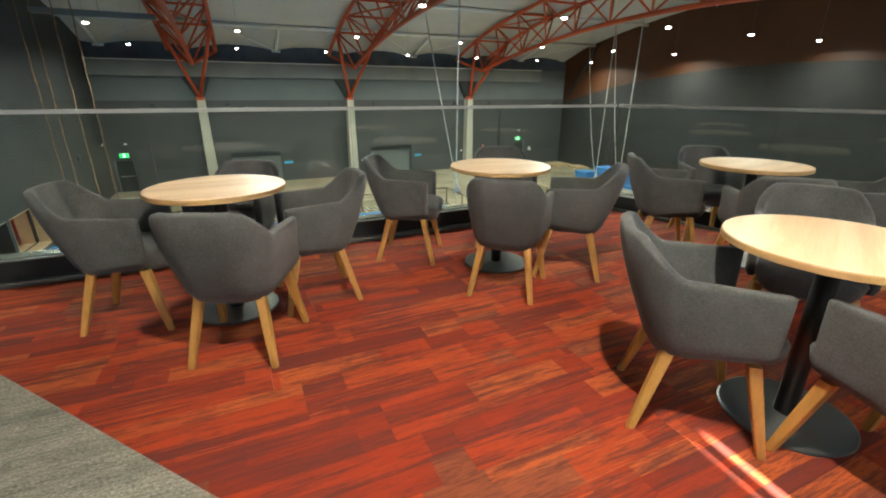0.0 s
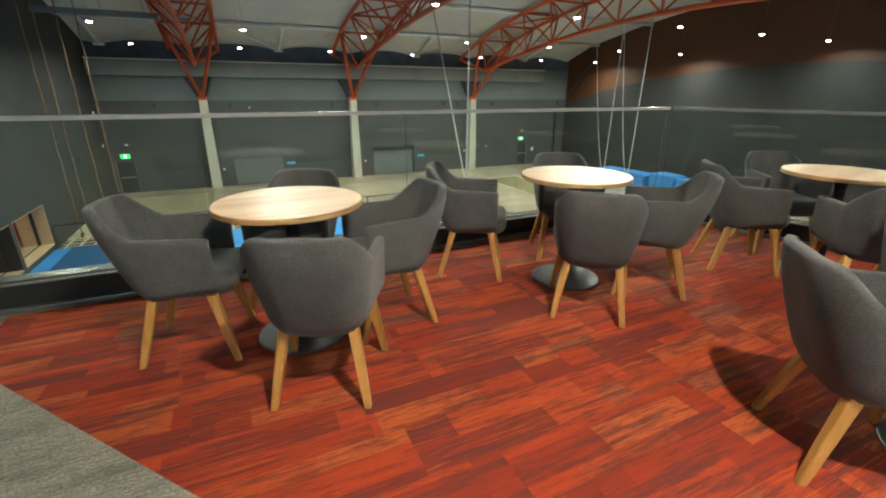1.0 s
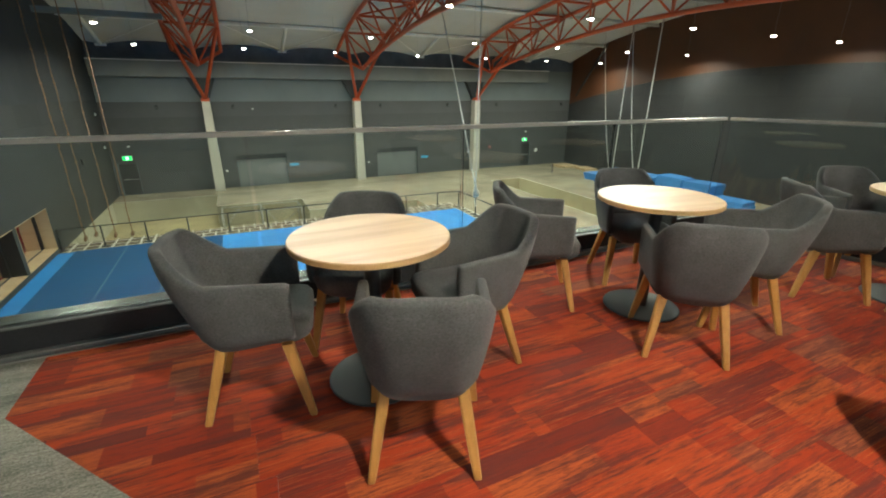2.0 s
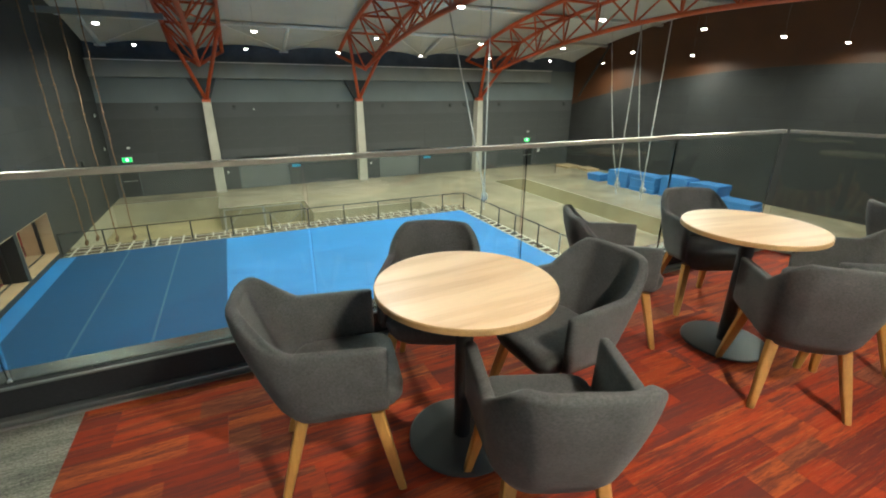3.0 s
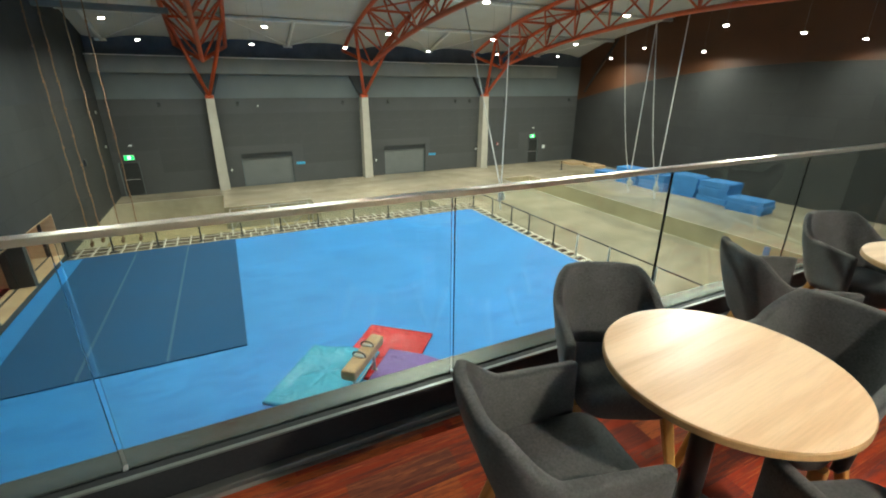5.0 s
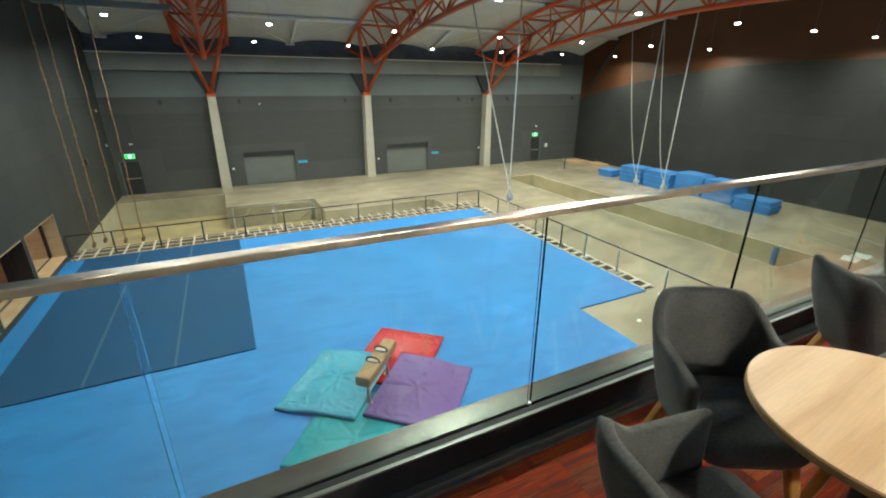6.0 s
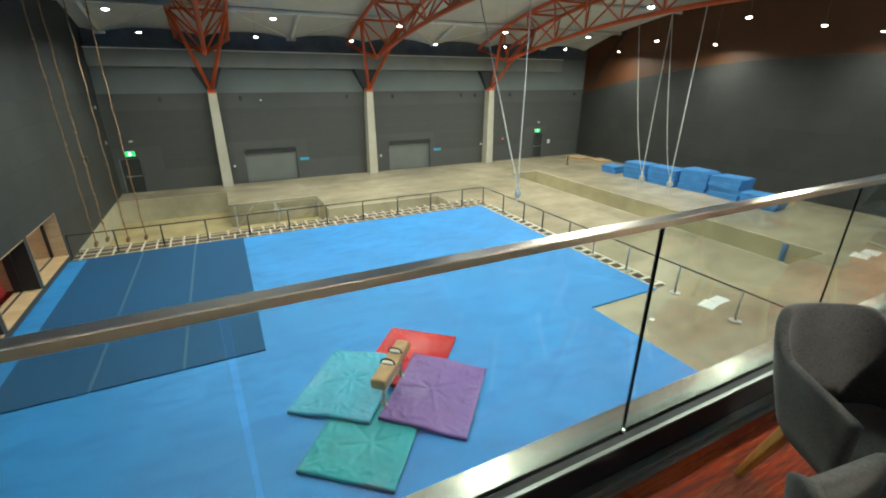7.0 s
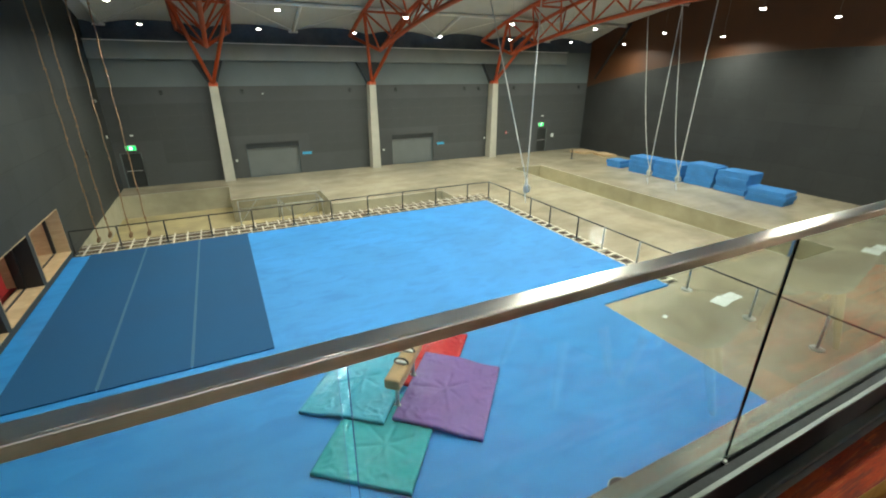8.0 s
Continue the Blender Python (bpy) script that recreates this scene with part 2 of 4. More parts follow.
def wall_blocks(name, col, axis, bw=1.2, bh=0.6, rough=0.75):
    """Painted acoustic blockwork: courses and joints as relief, faint tone change by block."""
    m, t, b = nodes_of(name)
    tc = t.nodes.new("ShaderNodeTexCoord")
    sep, com = t.nodes.new("ShaderNodeSeparateXYZ"), t.nodes.new("ShaderNodeCombineXYZ")
    t.links.new(tc.outputs["Object"], sep.inputs[0])
    t.links.new(sep.outputs[axis], com.inputs[0])
    t.links.new(sep.outputs[2], com.inputs[1])
    br = add(t, "ShaderNodeTexBrick", Scale=1.0, Brick_Width=bw, Row_Height=bh, Mortar_Size=0.008, Bias=0.0)
    br.inputs["Color1"].default_value = (*dim(col, 0.88), 1)
    br.inputs["Color2"].default_value = (*dim(col, 1.12), 1)
    br.inputs["Mortar"].default_value = (*dim(col, 0.6), 1)
    t.links.new(com.outputs[0], br.inputs["Vector"])
    n1, n2 = tex(t, tc.outputs["Object"], 0.5, 4), tex(t, tc.outputs["Object"], 30, 4)
    c = mix(t, br.outputs["Color"], ramp(t, n1, [(0.3, (0.8,) * 3), (0.7, (1.12,) * 3)]), 0.9, "MULTIPLY")
    c = mix(t, c, ramp(t, n2, [(0.3, (0.86,) * 3), (0.7, (1.08,) * 3)]), 0.8, "MULTIPLY")
    t.links.new(c, b.inputs["Base Color"])
    b.inputs["Roughness"].default_value = rough
    inv = t.nodes.new("ShaderNodeMath")
    inv.operation = "SUBTRACT"
    inv.inputs[0].default_value = 1.0
    t.links.new(br.outputs["Fac"], inv.inputs[1])
    bump(t, inv.outputs[0], 0.4, 0.006, b)
    return m


def glow(name, col, strength):
    m, t, b = nodes_of(name)
    b.inputs["Base Color"].default_value = (*col, 1)
    b.inputs["Emission Color"].default_value = (*col, 1)
    b.inputs["Emission Strength"].default_value = strength
    return m


def clear_glass(name, tint):
    m, t, b = nodes_of(name)
    b.inputs["Base Color"].default_value = (*tint, 1)
    b.inputs["Roughness"].default_value = 0.0
    b.inputs["IOR"].default_value = 1.43
    b.inputs["Transmission Weight"].default_value = 1.0
    return m


M = {
    "fabric": fabric("charcoal_fabric", (0.069, 0.072, 0.070)),
    "oak_leg": wood("oak_leg", (0.47, 0.25, 0.062), (0.32, 0.150, 0.034), (14, 14, 1.6), 0.45, fine=(120, 120, 8)),
    "table_oak": table_wood(),
    "table_edge": wood("oak_edge_band", (0.47, 0.29, 0.125), (0.36, 0.21, 0.085), (5, 5, 30), 0.45),
    "black_steel": plain("black_powder_coat", (0.022, 0.022, 0.023), 0.42, 0.0, 0.15, 4, 220, 0.1, 0.0006),
    "base_plate": plain("base_plate_steel", (0.075, 0.080, 0.080), 0.36, 0.3, 0.05, 6, 120, 0.02, 0.0002, 0.01),
    "carpet": plank_carpet(),
    "grey_carpet": loop_carpet(),
    "rail_steel": brushed("brushed_rail_steel", (0.70, 0.645, 0.575)),
    "steel_cap": plain("satin_steel_cap", (0.42, 0.415, 0.36), 0.22, 0.85, 0.12, 3, 90, 0.05, 0.0005, 0.02, (0.3, 6, 6)),
    "dull_cap": plain("dull_grey_trim", (0.16, 0.175, 0.165), 0.38, 0.6, 0.12, 3, 90, 0.04, 0.0004, 0.03, (0.3, 6, 6)),
    "kerb": plain("black_kerb", (0.018, 0.020, 0.021), 0.6, 0, 0.3, 2, 80, 0.1, 0.001, spec=0.2),
    "glass": clear_glass("balustrade_glass", (0.85, 0.92, 0.90)),
    "concrete": concrete("polished_concrete", (0.395, 0.335, 0.25), 0.2, 0.02),
    "pit": concrete("raw_concrete", (0.44, 0.41, 0.31), 0.75, 0.1),
    "trench": concrete("trench_concrete", (0.40, 0.35, 0.23), 0.75, 0.1),
    "sand": plain("pit_base_screed", (0.42, 0.33, 0.17), 0.85, 0, 0.2, 0.8, 40, 0.3, 0.01),
    "blue": foam_floor(),
    "navy": plain("navy_roll_mat", (0.012, 0.075, 0.182), 0.75, 0, 0.08, 0.4, 30, 0.15, 0.002, 0.06, spec=0.25),
    "seam": plain("mat_seam_tape", (0.045, 0.112, 0.20), 0.7, 0, 0.1, 2, 40, 0.1, 0.001),
    "wall_n": plain("dark_grey_wall_paint", (0.070, 0.073, 0.073), 0.7, 0, 0.16, 0.35, 25, 0.1, 0.003),
    "panel": plain("dark_acoustic_panel", (0.066, 0.068, 0.068), 0.8, 0, 0.14, 0.5, 60, 0.2, 0.003),
    "wall_s": wall_blocks("grey_side_wall", (0.045, 0.047, 0.046), 1, 2.4, 1.2),
    "wall_su": plain("blue_grey_upper_side_wall", (0.036, 0.040, 0.043), 0.7, 0, 0.14, 0.5, 20, 0.1, 0.003),
    "wall_e": wall_blocks("dark_side_wall", (0.030, 0.030, 0.030), 1, 2.4, 1.2),
    "wall_up": plain("grey_upper_wall", (0.138, 0.160, 0.164), 0.7, 0, 0.12, 0.4, 25, 0.1, 0.003),
    "rust": plain("rust_brown_panel", (0.078, 0.026, 0.008), 0.55, 0, 0.18, 0.5, 20, 0.1, 0.004),
    "column": plain("cream_concrete_column", (0.46, 0.43, 0.36), 0.7, 0, 0.1, 1.2, 30, 0.2, 0.004),
    "orange": plain("orange_steel_paint", (0.55, 0.085, 0.022), 0.42, 0, 0.12, 1, 40, 0.05, 0.001),
    "roof": plain("white_roof_lining", (0.56, 0.56, 0.545), 0.85, 0, 0.08, 0.35, 9, 0.5, 0.03),
    "purlin": plain("white_painted_steel", (0.80, 0.80, 0.78), 0.5, 0, 0.08, 1, 30, 0.05, 0.001),
    "duct": plain("grey_ledge", (0.215, 0.23, 0.225), 0.6, 0, 0.12, 0.6, 25, 0.1, 0.003),
    "night": plain("night_glazing", (0.10, 0.12, 0.15), 0.5, 0, 0.2, 0.8, 10, 0, 0, spec=0.15),
    "door": plain("grey_roller_door", (0.165, 0.175, 0.17), 0.55, 0, 0.1, 0.8, 40, 0.1, 0.002),
    "dark_door": plain("dark_door_leaf", (0.03, 0.032, 0.032), 0.5, 0, 0.15, 2, 40, 0.1, 0.001),
    "exit": glow("exit_sign_green", (0.01, 0.75, 0.16), 1.3),
    "exit_white": glow("exit_sign_white", (0.6, 1.0, 0.75), 2.5),
    "sign_blue": plain("blue_door_sign", (0.05, 0.36, 0.62), 0.5, 0, 0.05, 4, 40, 0, 0),
    "white": plain("white_plastic", (0.7, 0.7, 0.68), 0.45, 0, 0.06, 4, 40, 0.03, 0.001),
    "black": plain("black_plastic", (0.016, 0.016, 0.017), 0.5, 0, 0.2, 6, 60, 0.05, 0.001),
    "lamp_face": glow("lamp_face", (1.0, 0.97, 0.88), 30.0),
    "lamp_panel": glow("lamp_panel", (1.0, 0.97, 0.9), 0.8),
    "rope": plain("hemp_rope", (0.27, 0.16, 0.09), 0.9, 0, 0.3, 8, 90, 0.6, 0.006),
    "strap": plain("white_strap", (0.48, 0.475, 0.45), 0.8, 0, 0.1, 5, 90, 0.2, 0.002),
    "ply": wood("plywood", (0.60, 0.43, 0.25), (0.47, 0.31, 0.165), (2, 2, 9), 0.55),
    "batten": wood("white_batten", (0.74, 0.66, 0.53), (0.58, 0.49, 0.37), (8, 8, 8), 0.7),
    "dark_batten": plain("dark_batten", (0.20, 0.145, 0.09), 0.8, 0, 0.25, 3, 40, 0.2, 0.003),
    "under": plain("dark_under_floor", (0.075, 0.042, 0.025), 0.9, 0, 0.3, 1, 20, 0.2, 0.01),
    "foam": plain("blue_foam_block", (0.04, 0.20, 0.50), 0.75, 0, 0.15, 1.5, 50, 0.3, 0.006),
    "teal": vinyl("teal_vinyl", (0.065, 0.37, 0.54)),
    "green": vinyl("sea_green_vinyl", (0.032, 0.34, 0.40)),
    "purple": vinyl("purple_vinyl", (0.225, 0.125, 0.36)),
    "red": vinyl("red_vinyl", (0.55, 0.020, 0.024)),
    "red_floor": plain("red_sports_floor", (0.42, 0.025, 0.025), 0.5),
    "tan": plain("tan_leather", (0.44, 0.26, 0.125), 0.45, 0, 0.2, 6, 60, 0.2, 0.002),
    "ceiling": plain("white_ceiling", (0.78, 0.78, 0.75), 0.8, 0, 0.05, 1, 40, 0.05, 0.001),
    "plaster": plain("grey_plaster", (0.28, 0.28, 0.27), 0.8, 0, 0.1, 1, 40, 0.1, 0.002),
    "silver": plain("galvanised_steel", (0.5, 0.5, 0.48), 0.35, 0.9, 0.15, 4, 60, 0.05, 0.001),
    "navy_post": plain("blue_post_pad", (0.05, 0.11, 0.22), 0.6, 0, 0.1, 4, 40, 0.1, 0.002),
}


# ---------------------------------------------------------------- mesh helpers
def finish(name, bm, material, parent=None, label="", smooth=False):
    """Links a bmesh as one object, under parent if there is one."""
    bmesh.ops.recalc_face_normals(bm, faces=bm.faces)
    me = bpy.data.meshes.new(name)
    bm.to_mesh(me)
    bm.free()
    me.materials.append(M[material])
    if smooth:
        me.shade_smooth()
    ob = new(name, me)
    if parent:
        ob.parent = parent
    if label:
        ob["label"] = label
    return ob


def part(name, bm, material, parent, label="", smooth=False):
    return finish(name, bm, material, parent, label, smooth)


def thing(name, label, category, m=None, group="", kind=""):
    ob = new(name)
    ob.empty_display_size = 0.1
    if m is not None:
        ob.matrix_world = m
    return tagged(ob, label, category, group, kind)


def box(bm, x0, x1, y0, y1, z0, z1, m=None, bevel=0.0):
    r = bmesh.ops.create_cube(bm, size=1, matrix=Matrix.Translation(((x0 + x1) / 2, (y0 + y1) / 2, (z0 + z1) / 2)) @ Matrix.Diagonal((abs(x1 - x0), abs(y1 - y0), abs(z1 - z0), 1)))
    vs = r["verts"]
    if bevel:
        es = list({e for v in vs for e in v.link_edges})
        out = bmesh.ops.bevel(bm, geom=es, offset=bevel, segments=2, profile=0.6, affect="EDGES")
        vs = list({v for f in out["faces"] for v in f.verts} | {v for v in vs if v.is_valid})
    if m is not None:
        bmesh.ops.transform(bm, matrix=m, verts=vs)
    return bm


def boxed(*args, **more):
    return box(bmesh.new(), *args, **more)


def tube(bm, p, q, r, n=8, r2=None):
    """A round bar from p to q."""
    p, q = Vector(p), Vector(q)
    r2 = r if r2 is None else r2
    w = (q - p).normalized()
    u = w.orthogonal().normalized()
    v = w.cross(u)
    rings = []
    for c, rad in ((p, r), (q, r2)):
        rings.append([bm.verts.new(c + (u * math.cos(2 * math.pi * i / n) + v * math.sin(2 * math.pi * i / n)) * rad) for i in range(n)])
    for i in range(n):
        bm.faces.new((rings[0][i], rings[0][(i + 1) % n], rings[1][(i + 1) % n], rings[1][i]))
    bm.faces.new(rings[0][::-1])
    bm.faces.new(rings[1])
    return bm


def pipe(bm, pts, r, n=8):
    """A round bar along a line of points, in one piece."""
    pts = [Vector(p) for p in pts]
    rings, u = [], None
    for i, p in enumerate(pts):
        a, b = pts[max(i - 1, 0)], pts[min(i + 1, len(pts) - 1)]
        w = (b - a).normalized()
        u = w.orthogonal().normalized() if u is None else (u - w * u.dot(w)).normalized()
        v = w.cross(u)
        rr = r[i] if isinstance(r, (list, tuple)) else r
        rings.append([bm.verts.new(p + (u * math.cos(2 * math.pi * k / n) + v * math.sin(2 * math.pi * k / n)) * rr) for k in range(n)])
    for a, b in zip(rings, rings[1:]):
        for k in range(n):
            bm.faces.new((a[k], a[(k + 1) % n], b[(k + 1) % n], b[k]))
    bm.faces.new(rings[0][::-1])
    bm.faces.new(rings[-1])
    return bm


def loft(bm, loops, cap=True):
    rings = [[bm.verts.new(p) for p in lp] for lp in loops]
    n = len(rings[0])
    for a, b in zip(rings, rings[1:]):
        for k in range(n):
            bm.faces.new((a[k], a[(k + 1) % n], b[(k + 1) % n], b[k]))
    if cap:
        bm.faces.new(rings[0][::-1])
        bm.faces.new(rings[-1])
    return bm


def prism(bm, poly, z0, z1):
    return loft(bm, [[(x, y, z0) for x, y in poly], [(x, y, z1) for x, y in poly]])


def lathe(bm, profile, n=48):
    return loft(bm, [[(r * math.cos(2 * math.pi * k / n), r * math.sin(2 * math.pi * k / n), z) for k in range(n)] for r, z in profile])


def rounded(hx, y0, y1, r, n=6):
    pts = []
    for cx, cy, a0 in ((hx - r, y1 - r, 0), (-hx + r, y1 - r, 90), (-hx + r, y0 + r, 180), (hx - r, y0 + r, 270)):
        for i in range(n + 1):
            a = radians(a0 + 90 * i / n)
            pts.append((cx + r * math.cos(a), cy + r * math.sin(a)))
    return pts


# ---------------------------------------------------------------- hall: floor, pits, walls, roof
HOLES = [(WEST, -1.69, 24.1, 32.5), (-1.69, 3.2, 24.1, 29.1), (3.2, 9.8, 24.1, 25.9), (17.5, 20.1, 10.45, 29.5)]
PIT_DEPTH = 1.3
xs = sorted({WEST - 1, WEST, EAST, *[h[0] for h in HOLES], *[h[1] for h in HOLES]})
ys = sorted({SOUTH, NORTH, *[h[2] for h in HOLES], *[h[3] for h in HOLES]})
bm = bmesh.new()
for xa, xb in zip(xs, xs[1:]):
    for ya, yb in zip(ys, ys[1:]):
        cx, cy = (xa + xb) / 2, (ya + yb) / 2
        if not any(h[0] < cx < h[1] and h[2] < cy < h[3] for h in HOLES):
            bm.faces.new([bm.verts.new(p) for p in ((xa, ya, G), (xb, ya, G), (xb, yb, G), (xa, yb, G))])
bmesh.ops.remove_doubles(bm, verts=bm.verts, dist=0.001)
tagged(finish("floor", bm, "concrete"), "polished grey concrete hall floor with pits", "floor", kind="structure")

for k, (xa, xb, ya, yb) in enumerate(HOLES):
    bm = bmesh.new()
    zb = G - PIT_DEPTH
    for quad in (((xa, yb), (xb, yb)), ((xa, ya), (xb, ya)), ((xb, ya), (xb, yb)), ((xa, ya), (xa, yb))):
        (x0, y0), (x1, y1) = quad
        if quad == ((xa, ya), (xa, yb)) and k in (1, 2) or quad == ((xb, ya), (xb, yb)) and k in (0, 1):
            ylow = {0: 29.1, 1: 25.9 if quad[0][0] == xb else 99, 2: 99}[k]
            if ylow >= yb:
                continue
            y0 = ylow
        bm.faces.new([bm.verts.new(p) for p in ((x0, y0, G), (x1, y1, G), (x1, y1, zb), (x0, y0, zb))])
    tagged(finish("pit_wall", bm, "pit" if k < 3 else "trench"), "pale raw concrete lining of a floor pit", "pit", kind="structure")
    bm = bmesh.new()
    bm.faces.new([bm.verts.new(p) for p in ((xa, ya, zb), (xb, ya, zb), (xb, yb, zb), (xa, yb, zb))])
    edge = thing("pit_edge", "pale concrete edge round a floor pit", "edge", kind="structure")
    for ex0, ex1, ey0, ey1 in ((xa - 0.06, xa, ya, yb), (xb, xb + 0.06, ya, yb), (xa, xb, yb, yb + 0.06)):
        if (k == 3 or ey0 == yb) and ex0 >= WEST:
            part("edge_strip", boxed(ex0, ex1, ey0, ey1, G + 0.001, G + 0.006), "pit", edge)
    tagged(finish("pit_floor", bm, "sand" if k < 3 else "pit"), "sandy screed at the bottom of a pit", "pit", kind="structure")

# far wall with two roller doors and two exits set into it
DOORS = [(-0.24, 3.1, G, -2.86), (9.97, 13.43, G, -2.86), (-7.2, -6.1, G, -2.98), (23.7, 24.8, G, -2.98)]
bm = bmesh.new()
cuts = sorted({WEST - 0.3, EAST + 0.3, *[d[0] for d in DOORS], *[d[1] for d in DOORS]})
for xa, xb in zip(cuts, cuts[1:]):
    low = next((d[3] for d in DOORS if d[0] <= (xa + xb) / 2 <= d[1]), G - 0.2)
    box(bm, xa, xb, NORTH, NORTH + 0.4, low, 0.72)
bmesh.ops.remove_doubles(bm, verts=bm.verts, dist=0.0005)
north = tagged(finish("wall_north", bm, "wall_n"), "dark grey acoustic block wall of the hall", "wall", kind="structure")
tagged(finish("wall_north_upper", boxed(WEST - 0.3, EAST + 0.3, NORTH + 0.06, NORTH + 0.4, 0.724, 3.16), "wall_up"), "slightly set-back smooth grey upper wall", "wall", kind="structure")
bm = bmesh.new()
box(bm, WEST - 0.3, EAST + 0.3, NORTH + 0.3, NORTH + 0.36, 3.164, 4.6)
tagged(finish("clerestory", bm, "night"), "dark blue-grey strip of glazing under the roof", "window", kind="structure")
ledge = thing("ledge", "long grey service ledge along the upper wall", "ledge", kind="structure")
part("casing", boxed(WEST + 0.05, 25.9, NORTH - 0.42, NORTH + 0.058, 2.2, 3.12, bevel=0.03), "duct", ledge)
part("coping", boxed(WEST + 0.05, 25.9, NORTH - 0.47, NORTH + 0.058, 3.124, 3.17), "purlin", ledge)


def arc(apex, y, k=147.0, mid=15.5):
    return apex - (y - mid) ** 2 / k


def side_wall(name, x0, x1, y0, y1, zlow, top, material, label, n=24):
    """A wall along y whose top follows an arc."""
    bm = bmesh.new()
    loops = []
    for i in range(n + 1):
        y = y0 + (y1 - y0) * i / n
        zl = zlow(y) if callable(zlow) else zlow
        loops.append([(x0, y, zl), (x1, y, zl), (x1, y, arc(top, y)), (x0, y, arc(top, y))])
    loft(bm, loops)
    return tagged(finish(name, bm, material), label, "wall", kind="structure")


ROOF = 6.86
side_wall("wall_east", EAST, EAST + 0.4, SOUTH, NORTH, G - 0.2, 2.88, "wall_e", "dark grey side wall of the hall")
side_wall("wall_east_band", EAST + 0.003, EAST + 0.4, SOUTH, NORTH, lambda y: arc(2.884, y), ROOF + 0.1, "rust", "rust-brown panelling above the grey wall")

# west wall with three low timber-lined openings
OPEN = [(19.97, 22.9, -4.82, -3.10), (16.92, 19.72, -4.82, -3.10), (13.9, 16.7, -4.82, -3.10)]
bm = bmesh.new()
ycuts = sorted({SOUTH, NORTH + 0.4, *[o[0] for o in OPEN], *[o[1] for o in OPEN]})
for ya, yb in zip(ycuts, ycuts[1:]):
    o = next((o for o in OPEN if o[0] <= (ya + yb) / 2 <= o[1]), None)
    for za, zb in ([(G - 0.2, o[2]), (o[3], 6.9)] if o else [(G - 0.2, 6.9)]):
        box(bm, WEST - 0.3, WEST, ya, yb, max(za, G), zb)
bmesh.ops.remove_doubles(bm, verts=bm.verts, dist=0.0005)
tagged(finish("wall_west", bm, "wall_s"), "dark grey side wall with low openings", "wall", kind="structure")
tagged(finish("wall_west_upper", boxed(WEST - 0.1, WEST + 0.005, SOUTH + 0.005, NORTH - 0.005, 0.85, 4.4), "wall_su"), "darker blue-grey upper part of the side wall", "wall", kind="structure")
c = thing("wall_bracket", "small dark box on the side wall", "bracket", group="wall fixings")
part("box", boxed(WEST + 0.002, WEST + 0.09, 28.85, 29.15, -2.25, -1.93, bevel=0.01), "black", c)
for i, (ya, yb, za, zb) in enumerate(OPEN):
    w = thing("window_%d" % (i + 1), "low opening lined with pale plywood", "window", kind="structure")
    d = 0.66 if i else 1.0
    part("sill", boxed(WEST - d, WEST + 0.03, ya + 0.03, yb - 0.03, za, za + 0.03), "ply", w)
    part("head_lining", boxed(WEST - d, WEST + 0.01, ya + 0.03, yb - 0.03, zb - 0.03, zb), "ply", w)
    part("side_lining", boxed(WEST - d, WEST + 0.01, ya, ya + 0.03, za, zb), "ply", w)
    part("side_lining", boxed(WEST - d, WEST + 0.01, yb - 0.03, yb, za, zb), "black" if i else "ply", w)
    part("track", boxed(WEST - 0.49, WEST - 0.43, ya + 0.03, yb - 0.03, za + 0.032, za + 0.05), "black", w, "black sliding track")
    part("mullion", boxed(WEST - 0.51, WEST - 0.41, yb - 0.11, yb - 0.032, za + 0.052, zb - 0.032), "black", w)
bm = bmesh.new()
box(bm, WEST - 4.0, WEST - 1.0, 11.0, 25.0, -5.2, -4.9)
tagged(finish("side_room_floor", bm, "red_floor"), "red floor of the side room", "floor", kind="structure")
bm = bmesh.new()
box(bm, WEST - 4.3, WEST - 4.0, 11.0, 25.0, -5.2, -2.0)
box(bm, WEST - 4.3, WEST - 0.3, 10.7, 11.0, -5.2, -2.0)
box(bm, WEST - 4.3, WEST - 0.3, 25.0, 25.3, -5.2, -2.0)
box(bm, WEST - 4.3, WEST - 0.3, 10.7, 25.3, -2.0, -1.8)
tagged(finish("side_room_wall", bm, "ceiling"), "plain grey walls of the side room", "wall", kind="structure")

tagged(finish("wall_pad", boxed(WEST - 3.99, WEST - 3.85, 11.2, 24.8, -4.895, -2.9, bevel=0.02), "red_floor"), "long red padded panel on the side room wall", "wall pad")
tagged(finish("wall_pad", boxed(WEST - 3.84, WEST - 0.4, 24.84, 24.99, -4.895, -2.9, bevel=0.02), "red_floor"), "long red padded panel on the side room wall", "wall pad")
panel = thing("ceiling_light", "flat white ceiling light of the side room", "lamp")
part("frame", boxed(WEST - 2.95, WEST - 1.65, 18.35, 21.65, -2.05, -2.002), "white", panel)
part("diffuser", boxed(WEST - 2.9, WEST - 1.7, 18.4, 21.6, -2.056, -2.051), "lamp_panel", panel)
